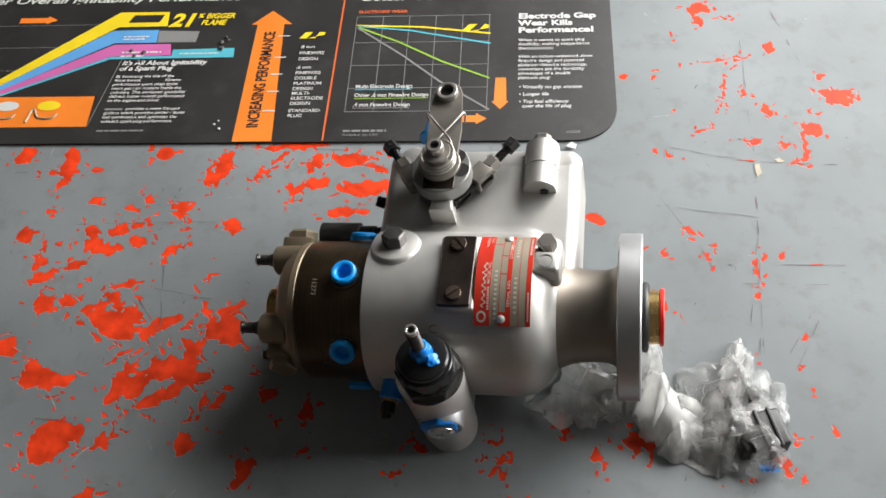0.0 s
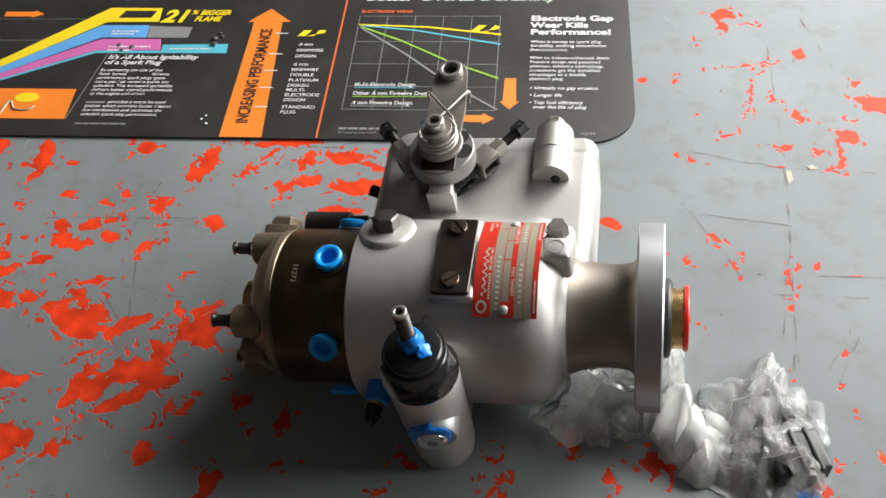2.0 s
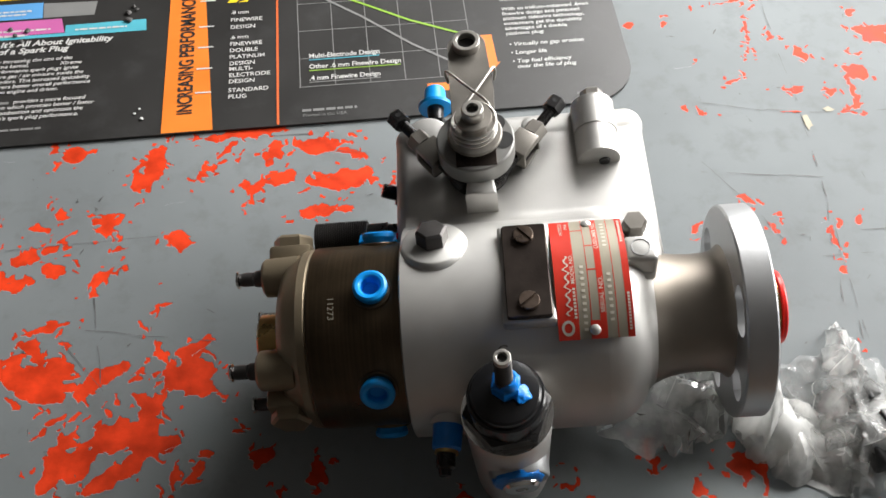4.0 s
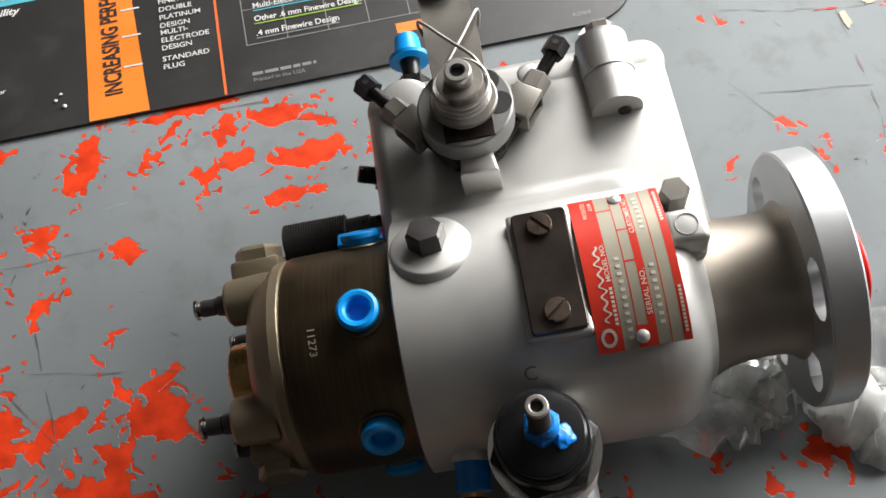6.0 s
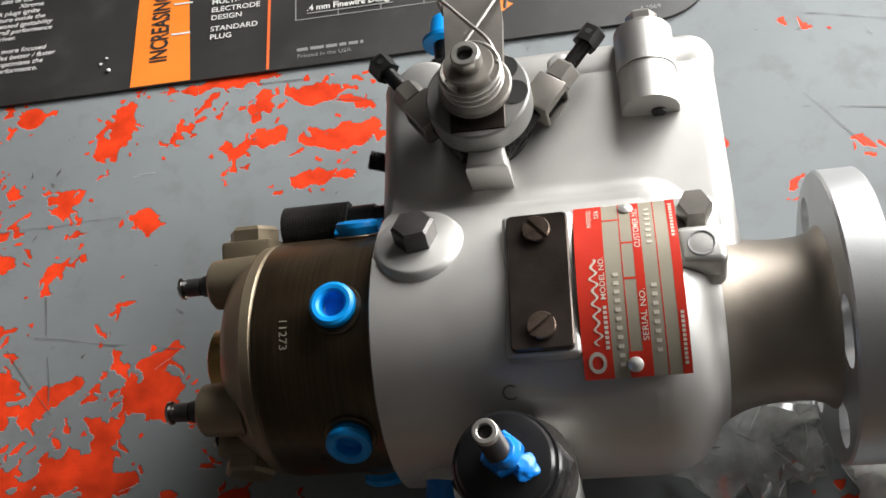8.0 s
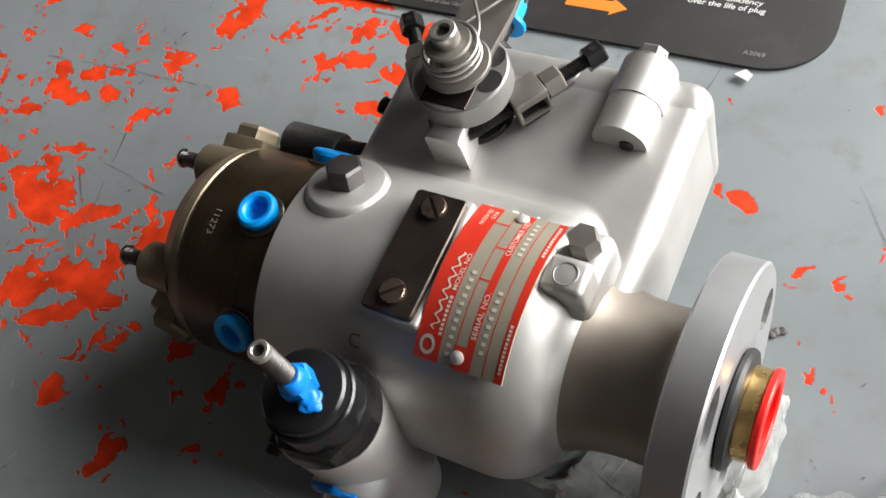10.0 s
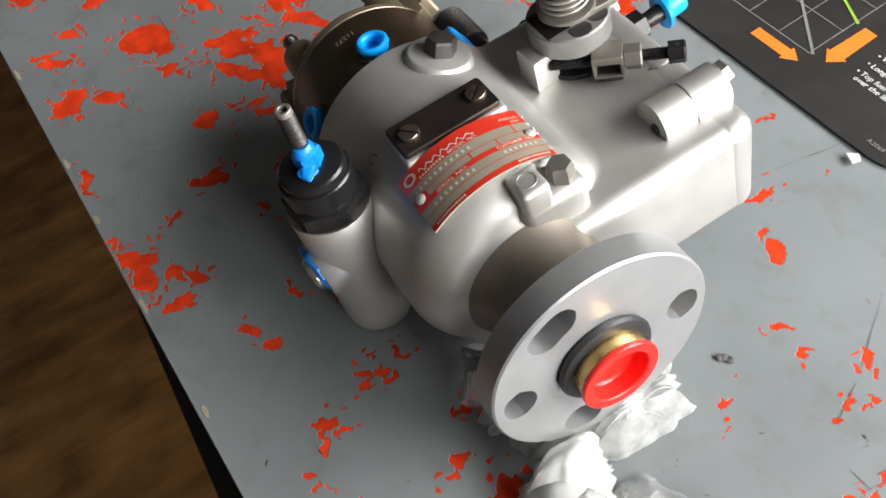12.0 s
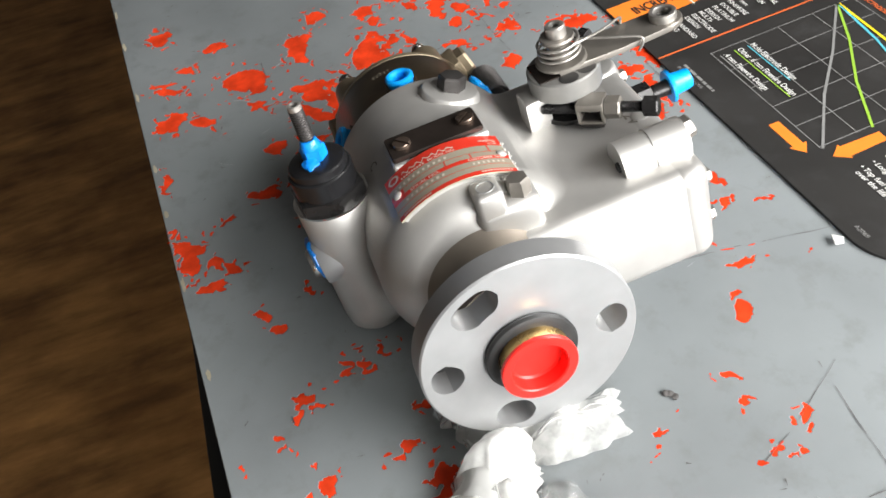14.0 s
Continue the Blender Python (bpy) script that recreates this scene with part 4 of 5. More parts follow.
def flange_disc():
    """The round mounting flange with slotted bolt holes cut through it."""
    outer, hub, x0, x1 = 0.0531, 0.026, 0.1010, 0.1155
    slots = ((118, 17.0), (178, 12.0), (-2, 12.0), (-112, 14.0))
    rs, hw, n = 0.0405, 0.0078, 240
    bm = bmesh.new()

    def limits(a):
        """The slot's inner and outer radius at an angle, or nothing."""
        for mid, half in slots:
            d = (a - mid + 180) % 360 - 180
            end = half - math.degrees(hw / rs)
            over = max(0.0, abs(d) - max(end, 0)) * math.pi / 180 * rs
            if over < hw and abs(d) < half:
                h = math.sqrt(max(hw * hw - over * over, 0))
                return rs - h, rs + h
        return None
    cols = []
    for i in range(n):
        a = 360 * i / n
        lim = limits(a)
        inner, out = lim if lim else (rs, rs)
        q = radians(a)
        row = []
        for x, e in ((x0, 0.0), (x1, 0.0)):
            row.append([bm.verts.new((x, r * math.cos(q), r * math.sin(q))) for r in (hub, inner, out, outer - 0.0009)])
        row.append([bm.verts.new((x, outer * math.cos(q), outer * math.sin(q))) for x in (x0 + 0.0009, x1 - 0.0009)])
        cols.append((row, lim))
    for i in range(n):
        (a, la), (b, lb) = cols[i], cols[(i + 1) % n]
        for k in range(2):
            bm.faces.new((a[k][0], b[k][0], b[k][1], a[k][1]))
            bm.faces.new((a[k][2], b[k][2], b[k][3], a[k][3]))
            if not la and not lb:
                bm.faces.new((a[k][1], b[k][1], b[k][2], a[k][2]))
        if la or lb:
            bm.faces.new((a[0][1], b[0][1], b[1][1], a[1][1]))
            bm.faces.new((a[0][2], b[0][2], b[1][2], a[1][2]))
        bm.faces.new((a[0][3], b[0][3], b[2][0], a[2][0]))
        bm.faces.new((a[2][0], b[2][0], b[2][1], a[2][1]))
        bm.faces.new((a[2][1], b[2][1], b[1][3], a[1][3]))
        bm.faces.new((a[0][0], b[0][0], b[1][0], a[1][0]))
    bmesh.ops.remove_doubles(bm, verts=bm.verts, dist=1e-6)
    return bm


on_pump("mounting_flange", flange_disc(), CAST_SMOOTH, "round mounting flange with slotted bolt holes")
on_pump("flange_centre", lathe_x([(0.0990, 0.0), (0.0990, 0.0262), (0.11546, 0.0262), (0.11546, 0.0)], 64), CAST_SMOOTH)
on_pump("shaft_seal", lathe_x([(0.1152, 0.0), (0.1152, 0.0205), (0.1162, 0.0222), (0.1178, 0.0226), (0.1192, 0.0218), (0.1200, 0.0195), (0.1200, 0.0)], 56), RUBBER, "black rubber sealing ring")
on_pump("drive_shaft", moved(tube(0.1175, 0.1262, 0.0136, 0.0172, 56), pose(0, 0, 0, 0, 90, 0)), BRASS, "yellow plated drive shaft end")
cap = lathe_x([(0.1195, 0.0), (0.1195, 0.0134), (0.1263, 0.0135), (0.1263, 0.0176), (0.1268, 0.0184), (0.1284, 0.0184), (0.1290, 0.0180), (0.1290, 0.0140), (0.1284, 0.0134), (0.1215, 0.0130), (0.1205, 0.0122), (0.1205, 0.0)], 56)
on_pump("shaft_cap", cap, RED_CAP, "open red plastic protective cap")

# distributor head at the rear
head = [(-0.1012, 0.0), (-0.1012, 0.0448), (-0.1006, 0.0458), (-0.0998, 0.0462), (-0.0560, 0.0462), (-0.0560, 0.0)]
head_ob = on_pump("distributor_head", lathe_x(head, 80), BRONZE_TURNED, "oily brown steel distributor head")
endplate = lathe_x([(-0.1180, 0.0), (-0.1180, 0.0330), (-0.1165, 0.0370), (-0.1130, 0.0408), (-0.1085, 0.0432), (-0.1060, 0.0452), (-0.1022, 0.0456), (-0.1014, 0.0448), (-0.1010, 0.0448), (-0.1010, 0.0)], 64)
end = on_pump("end_plate", endplate, BRONZE_LIGHT, "tan steel end plate")
on_pump("end_hub", lathe_x([(-0.1330, 0.0), (-0.1330, 0.0120), (-0.1318, 0.0140), (-0.1175, 0.0150), (-0.1175, 0.0)], 40), BRASS, "dull brass hub", end)
for a in (43, 141, 222, 318):
    q = radians(a)
    y, z = 0.0335 * math.cos(q), 0.0335 * math.sin(q)
    boss = join(lathe_x([(-0.1275, 0.0), (-0.1275, 0.0085), (-0.1262, 0.0098), (-0.1090, 0.0105), (-0.1090, 0.0)], 28))
    moved(boss, Matrix.Translation((0, y, z)))
    b = on_pump("screw_boss", boss, BRONZE_LIGHT, "", end)
    scr = join(lathe_x([(-0.1320, 0.0), (-0.1320, 0.0042), (-0.1274, 0.0046), (-0.1274, 0.0)], 20),
               lathe_x([(-0.1405, 0.0), (-0.1405, 0.0016), (-0.1398, 0.0030), (-0.1386, 0.0036), (-0.1330, 0.0036), (-0.1330, 0.0)], 20))
    on_pump("end_screw", moved(scr, Matrix.Translation((0, y, z))), DARK_STEEL, "dark steel screw with a bright end", end)
    on_pump("screw_tip", moved(lathe_x([(-0.1420, 0.0), (-0.1420, 0.0034), (-0.1414, 0.0045), (-0.1404, 0.0045), (-0.1400, 0.0034), (-0.1400, 0.0)], 20), Matrix.Translation((0, y, z))), CHROME, "", end)
for a, reach in ((20, 0.050), (178, 0.043)):
    d = Vector((0, math.cos(radians(a)), math.sin(radians(a))))
    at = towards(d * 0.0 + Vector((-0.1150, 0, 0)), d)
    on_pump("head_lug", moved(block(-0.011, 0.011, -0.010, 0.010, 0.024, reach - 0.0015, 0.0022), at), BRONZE_LIGHT, "", end)
    on_pump("head_plug", moved(hex_head(0.018, reach - 0.002, reach + 0.004, 0.0016), at), BRONZE_LIGHT, "tan steel hexagon plug", end)


def port_cap():
    """A blue plastic plug: a ring with a blind hole."""
    return lathe([(-0.004, 0.0), (-0.004, 0.0072), (0.0024, 0.0074), (0.0042, 0.0084), (0.0060, 0.0082), (0.0068, 0.0070), (0.0066, 0.0056), (0.0056, 0.0047), (0.0016, 0.0042), (0.0012, 0.0036), (0.0012, 0.0)], 32)


for k in range(6):
    a = radians(90 + 60 * k)
    d = Vector((0, math.cos(a), math.sin(a)))
    on_pump("port_cap", moved(port_cap(), towards(Vector((-0.0690, 0, 0)) + d * 0.0455, d)), BLUE, "blue plastic port plug", head_ob)
    on_pump("port_seat", moved(tube(-0.004, 0.0012, 0.0072, 0.0096, 32), towards(Vector((-0.0690, 0, 0)) + d * 0.0455, d)), BRONZE, "", head_ob)
stamp = lettering("11273", 0.0030, 0.0105)
moved(stamp, pose(0, 0, 0, 0, 0, -90))
for v in stamp.verts:
    a = radians(101) - (v.co.y + 0.007) / 0.0465
    v.co = Vector((-0.0900 + v.co.x, 0.0465 * math.cos(a), 0.0465 * math.sin(a)))
on_pump("stamped_number", stamp, PLATE_BARE, "stamped figures", head_ob)

# knurled sleeve along the head
ks = Vector((0, 0.0535, 0.0085))


def knurled(r, x0, x1, rows=24, segs=44):
    """A cylinder cut into small raised diamonds."""
    bm = bmesh.new()

    def at(x, rad, k):
        return bm.verts.new((x, ks.y + rad * math.cos(2 * math.pi * k / segs), ks.z + rad * math.sin(2 * math.pi * k / segs)))
    step = (x1 - x0) / rows
    rings = [[at(x0 + step * i, r - 0.0005, k + 0.5 * i) for k in range(segs)] for i in range(rows + 1)]
    for i, (a, b) in enumerate(zip(rings, rings[1:])):
        for k in range(segs):
            tip = at(x0 + step * (i + 0.5), r + 0.0005, k + 0.75 + 0.5 * i)
            four = (a[k], a[(k + 1) % segs], b[(k + 1) % segs], b[k])
            for j in range(4):
                bm.faces.new((four[j], four[(j + 1) % 4], tip))
    bm.faces.new(rings[0][::-1]); bm.faces.new(rings[-1])
    return bm


sleeve = on_pump("knurled_sleeve", knurled(0.0090, -0.1045, -0.0765), DARK_STEEL, "dark knurled steel sleeve", sharp=3)
on_pump("sleeve_stem", moved(lathe_x([(-0.0775, 0.0), (-0.0775, 0.0072), (-0.066, 0.0074), (-0.0655, 0.0064), (-0.050, 0.0064), (-0.050, 0.0)], 28), Matrix.Translation(ks)), BLACK_STEEL, "", sleeve)
on_pump("blue_clip", moved(block(-0.080, -0.060, -0.0045, 0.0045, -0.0022, 0.0022, 0.001), Matrix.Translation((0, 0.0455, 0.0175)) @ pose(0, 0, 0, -28)), BLUE, "blue plastic tag", sleeve)
on_pump("red_tip", moved(block(-0.0605, -0.0570, -0.0018, 0.0018, -0.0012, 0.0012, 0.0005), Matrix.Translation((0, 0.0460, 0.0190))), RED_CAP, "", sleeve)

# governor housing behind the drum
gov = cushion(-0.0600, 0.0735, 0.005, 0.1168, 0.0150, -0.031, 0.0250, 0.0080)
for v in gov.verts:
    k = (0.025 - v.co.z) / 0.061
    v.co.x += 0.0010 * k * (1 if v.co.x > 0 else -1.2) + (0.0008 * (0.11 - v.co.y) / 0.09 if v.co.x > 0 else 0)
governor = on_pump("governor_housing", gov, CAST, "smooth silver cast governor housing", sharp=50)
# end cover, a hair proud of the housing
lid = cushion(-0.0604, 0.0745, 0.0955, 0.1172, 0.0105, -0.0314, 0.0253, 0.0080)
for v in lid.verts:
    v.co.y = max(v.co.y, 0.0962) if v.co.y > 0.1 else 0.0955 + 0.05 * (v.co.y - 0.0955)
on_pump("end_cover", lid, CAST, "cast end cover with a fine seam", governor, sharp=50)
# fillet saddle between drum and governor housing
def saddle():
    """A concave fillet that runs along the seam, tangent to the drum and to the flat top."""
    rf, top_z = 0.012, 0.02502
    cz = top_z + rf
    bm, rows = bmesh.new(), []
    for x in (-0.0545, -0.02, 0.01, 0.030, 0.039, 0.043, 0.047, 0.050, 0.053, 0.056, 0.0585):
        drum_r = 0.0299 + math.sqrt(0.0230 ** 2 - max(0.0, x - 0.039) ** 2) + 0.00004
        cy = math.sqrt((drum_r + rf) ** 2 - cz ** 2)
        a0, a1 = math.atan2(-cz, -cy), -math.pi / 2
        line = [(cy + rf * math.cos(a0 + (a1 - a0) * i / 10), cz + rf * math.sin(a0 + (a1 - a0) * i / 10)) for i in range(11)]
        line += [(cy + 0.001, 0.010), (cy - 0.020, 0.010)]
        rows.append([bm.verts.new((x, y, z)) for y, z in line])
    for p, q in zip(rows, rows[1:]):
        for i in range(len(line)):
            j = (i + 1) % len(line)
            bm.faces.new((p[i], p[j], q[j], q[i]))
    bm.faces.new(rows[0][::-1]); bm.faces.new(rows[-1])
    return bm


on_pump("saddle", saddle(), CAST, "", governor, sharp=50)
# round solenoid boss along the cover
def arch(r, y0, y1, foot):
    """A length of barrel with straight flanks, along y."""
    line = [(r, foot), *[(r * math.cos(radians(a)), r * math.sin(radians(a))) for a in range(0, 181, 9)], (-r, foot)]
    return moved(prism(line, -y1, -y0, 0.0010, 2), Matrix.Translation((0.0475, 0, 0.0275)) @ pose(0, 0, 0, 90))


barrel_ob = on_pump("barrel_boss", arch(0.0110, 0.0785, 0.0957, -0.008), CAST, "silver barrel boss on the cover", governor, sharp=40)
on_pump("barrel_end", arch(0.0115, 0.0957, 0.1145, -0.008), CAST, "", barrel_ob, sharp=40)
on_pump("barrel_hole", moved(lathe([(-0.0016, 0.0), (-0.0016, 0.0026), (-0.0006, 0.0030), (-0.0006, 0.0)], 18), towards((0.0505, 0.0790, 0.0270), (0, 1, 0))), RUBBER, "dark hole", barrel_ob)
cs = join(moved(lathe([(0.0, 0.0), (0.0, 0.0068), (0.0022, 0.0068), (0.0022, 0.0)], 28), towards((0.0475, 0.1135, 0.0320), (0, 1, 0.25))), moved(hex_head(0.0105, 0.002, 0.0068), towards((0.0475, 0.1135, 0.0320), (0, 1, 0.25))))
on_pump("sealing_screw", cs, STEEL, "drilled steel sealing screw", barrel_ob)
on_pump("wire_hole", moved(lathe([(0, 0), (0, 0.0013), (0.0004, 0.0013), (0.0004, 0)], 12), towards((0.0528, 0.1178, 0.0332), (1, 0, 0))), RUBBER, "", barrel_ob)
for x, z in ((0.0540, 0.004), (0.0550, -0.021), (-0.045, 0.012)):
    on_pump("cover_screw", moved(join(lathe([(0, 0), (0, 0.0058), (0.004, 0.0054), (0.0046, 0.0048), (0.0046, 0)], 24), hex_head(0.007, 0.0044, 0.008)), towards((x, 0.1160, z), (0, 1, 0))), STEEL, "bright cover screw", governor)
# flat letters in darker grey, painting the shade of raised ones
volt = lettering("12V", 0.0060, 0.0150, 0.02)
on_pump("cast_mark", moved(volt, pose(0.0035, 0.0990, 0.02520, 0, 0, 0)), LEVER_STEEL, "cast mark, coloured darker for the shade of its relief", governor)

# low cast ears along the rear edge
for ex, ey, er, et in ((-0.0420, 0.1050, 0.0120, 0.0270), (0.0140, 0.1070, 0.0060, 0.0257)):
    on_pump("cast_ear", moved(lathe([(0.0200, 0.0), (0.0200, er + 0.0015), (et - 0.0015, er), (et - 0.0004, er - 0.0008), (et, er - 0.0022), (et, 0.0)], 36), Matrix.Translation((ex, ey, 0))), CAST, "", governor, sharp=50)
# return fitting at the rear with its blue cap
ret = on_pump("return_fitting", moved(hex_head(0.0150, 0.0, 0.019), towards((-0.0395, 0.1168, -0.0050), (0, 1, 0.05))), BLACK_STEEL, "black hexagon fitting with a tube")
on_pump("tube", moved(lathe([(0.012, 0), (0.012, 0.0040), (0.034, 0.0052), (0.034, 0)], 24), towards((-0.0395, 0.1168, -0.0050), (0, 1, 0.05))), BLACK_STEEL, "", ret)
on_pump("tube_cap", moved(lathe([(0.030, 0), (0.030, 0.0098), (0.0318, 0.0102), (0.0328, 0.0074), (0.034, 0.0068), (0.0425, 0.0062), (0.0440, 0.0056), (0.0440, 0.0)], 36), towards((-0.0395, 0.1168, -0.0050), (0, 1, 0.05))), BLUE, "blue plastic cap with a rim", ret)
# screw on the side of the governor housing
side = join(moved(thread(0.0042, 0, 0.009, 0.0008), towards((-0.0605, 0.080, 0.0085), (-1, 0.15, 0.35))), moved(lathe([(-0.008, 0), (-0.008, 0.0062), (0.0005, 0.0062), (0.0008, 0.0)], 24), towards((-0.0605, 0.080, 0.0085), (-1, 0.15, 0.35))))
on_pump("side_screw", side, BLACK_STEEL, "black set screw", governor)

# throttle shaft, disc, lever and spring
SX, SY = -0.0155, 0.0795
axis = Matrix.Translation((SX, SY, 0))
throttle = on_pump("throttle_disc", moved(lathe([(0.0410, 0.0), (0.0410, 0.0188), (0.0416, 0.0198), (0.0520, 0.0198), (0.0528, 0.0190), (0.0528, 0.0)], 64), axis), DISC_GREY, "grey steel throttle disc")
for a in (-8, 42):
    q = radians(a)
    on_pump("disc_hole", moved(lathe([(0.0529, 0.0), (0.0529, 0.0053), (0.0530, 0.0053), (0.0530, 0)], 24), axis @ Matrix.Translation((0.0140 * math.cos(q), 0.0140 * math.sin(q), 0))), RUBBER, "dark kidney hole", throttle)
on_pump("shaft_hub", moved(lathe([(0.0245, 0.0), (0.0245, 0.0165), (0.0275, 0.0160), (0.0285, 0.0105), (0.0412, 0.0100), (0.0412, 0.0)], 40), axis), BLACK_STEEL, "black hub under the disc", throttle)
outline = [(-0.0105, -0.0050), (0.0105, -0.0050), (0.0110, 0.030)] + [(-0.0018 + 0.0102 * math.cos(radians(a)), 0.0600 + 0.0102 * math.sin(radians(a))) for a in range(-5, 190, 13)] + [(-0.0118, 0.030)]
lever = on_pump("throttle_lever", moved(prism(outline, 0.0530, 0.0562, 0.0005), axis), LEVER_STEEL, "flat grey steel throttle lever")
on_pump("lever_eye", moved(tube(0.0515, 0.0605, 0.0048, 0.0074, 36), axis @ Matrix.Translation((-0.0018, 0.0600, 0))), STEEL, "steel bushing in the lever's end", lever)
on_pump("eye_bore", moved(lathe([(0.0562, 0), (0.0562, 0.0049), (0.0567, 0.0049), (0.0567, 0)], 24), axis @ Matrix.Translation((-0.0018, 0.0600, 0))), RUBBER, "", lever)
on_pump("spring_seat", moved(lathe([(0.0562, 0), (0.0562, 0.0138), (0.0576, 0.0138), (0.0580, 0.0132), (0.0580, 0.0062), (0.0690, 0.0060), (0.0690, 0.0090), (0.0700, 0.0094), (0.0712, 0.0090), (0.0712, 0)], 44), axis), LEVER_STEEL, "stepped spring seat", lever)
coil = []
for i in range(0, 3 * 28 + 1):
    a = 2 * math.pi * i / 28 + 1.9
    coil.append((SX + 0.0110 * math.cos(a), SY + 0.0110 * math.sin(a), 0.0592 + 0.0032 * i / 28))
spring = on_pump("return_spring", wire(coil, 0.0008), STEEL, "coiled steel wire spring", lever, sharp=80)
arm_a = smooth_path([(SX + 0.0104, SY + 0.001, 0.0680), (SX + 0.0070, SY + 0.0120, 0.0670), (SX - 0.0020, SY + 0.0255, 0.0630), (SX - 0.0118, SY + 0.0390, 0.0600), (SX - 0.0135, SY + 0.0405, 0.0570), (SX - 0.0125, SY + 0.0385, 0.0520)])
arm_b = smooth_path([(SX - 0.0104, SY + 0.001, 0.0610), (SX - 0.0060, SY + 0.0130, 0.0605), (SX + 0.0030, SY + 0.0270, 0.0600), (SX + 0.0108, SY + 0.0400, 0.0590), (SX + 0.0125, SY + 0.0415, 0.0560), (SX + 0.0115, SY + 0.0390, 0.0510)])
on_pump("spring_arm", wire(arm_a, 0.00075), STEEL, "", lever, sharp=80)
on_pump("spring_arm", wire(arm_b, 0.00075), STEEL, "", lever, sharp=80)
on_pump("lever_recess", moved(block(-0.0102, 0.0102, -0.0168, -0.0030, 0.0520, 0.0533, 0.0002, 1), axis), PLATE_STEEL, "dark flat in front of the spring", lever)
socket = moved(lathe([(0.0705, 0.0), (0.0705, 0.0054), (0.0768, 0.0054), (0.0775, 0.0048), (0.0775, 0.0031), (0.0745, 0.0029), (0.0745, 0)], 36), axis)
on_pump("socket_screw", socket, STEEL, "socket head cap screw", lever)
on_pump("hex_socket", moved(prism(hexagon(0.0050), 0.0746, 0.0752, 0), axis), RUBBER, "", lever)


def stop_screw(head, foot, mid):
    """A drilled stop screw with its lock nut, carried in a bent bracket."""
    h, f = Vector(head), Vector(foot)
    at = towards(f, h - f)
    length = (h - f).length
    s = on_pump("stop_screw", moved(thread(0.0030, 0.0, length - 0.003), at), BLACK_STEEL, "black threaded stop screw with a drilled square head")
    on_pump("screw_head", moved(hex_head(0.0092, length - 0.004, length + 0.0040), at), BLACK_STEEL, "", s)
    for side in (-1, 1):
        on_pump("wire_hole", moved(lathe([(0, 0), (0, 0.0013), (0.00015, 0.0013), (0.00015, 0)], 10), at @ Matrix.Translation((0, 0, length)) @ towards((0, side * 0.0046, 0), (0, side, 0))), RUBBER, "", s)
    on_pump("lock_nut", moved(hex_head(0.0105, length * mid, length * mid + 0.0080), at), LEVER_STEEL, "steel lock nut", s)
    b0, b1 = length * mid - 0.0150, length * mid - 0.0005
    shell = join(block(-0.0062, 0.0062, 0.0012, 0.0058, b0, b1, 0.0008), block(-0.0062, 0.0062, -0.0068, -0.0052, b0, b1, 0.0006),
                 block(-0.0061, 0.0061, -0.0055, 0.0045, b0, b0 + 0.0016, 0.0005), block(-0.0061, 0.0061, -0.0055, 0.0045, b1 - 0.0016, b1, 0.0005))
    on_pump("bracket", moved(shell, at), LEVER_STEEL, "bent grey steel bracket", s)
    on_pump("bracket_foot", moved(block(-0.0050, 0.0050, -0.0100, -0.0050, b0 + 0.001, b1 - 0.001, 0.0010), at), DARK_STEEL, "", s)
    return s


stop_screw((0.0270, 0.1090, 0.0375), (-0.0085, 0.0620, 0.0360), 0.60)
stop_screw((-0.0562, 0.1070, 0.0385), (-0.0225, 0.0620, 0.0360), 0.60)
boss = prism([(-0.0225, 0.0530), (-0.0065, 0.0530), (-0.0082, 0.0665), (-0.0208, 0.0665)], 0.020, 0.0425, 0.0020, 3)
on_pump("stop_boss", boss, CAST, "cast stop block", governor, sharp=50)

# raised round pad with its hexagon bolt
pad_dir = Vector((0, 0.34, 0.94))
pad = on_pump("bolt_pad", moved(lathe([(-0.012, 0.0), (-0.012, 0.0185), (-0.0030, 0.0168), (-0.0004, 0.0155), (0.0, 0.0146), (0.0, 0.0)], 48), towards((-0.0385, 0.0215, 0.0505), pad_dir)), CAST, "round cast pad", housing, sharp=50)
on_pump("hex_bolt", moved(hex_head(0.0135, 0.0, 0.0078, 0.0010), towards((-0.0390, 0.0225, 0.0503), pad_dir, 12)), DARK_STEEL, "dark hexagon bolt", housing)

# locking plate with two slotted screws
on_pump("plate_pad", block(-0.0080, 0.0165, -0.0255, 0.0262, 0.044, 0.0530, 0.0014), CAST, "", housing, sharp=50)
lock = on_pump("cover_plate", prism(rounded(-0.0060, 0.0148, -0.0245, 0.0245, 0.0018, 3), 0.0531, 0.0562, 0.0005), PLATE_STEEL, "dark brown steel cover plate with two slotted screws")


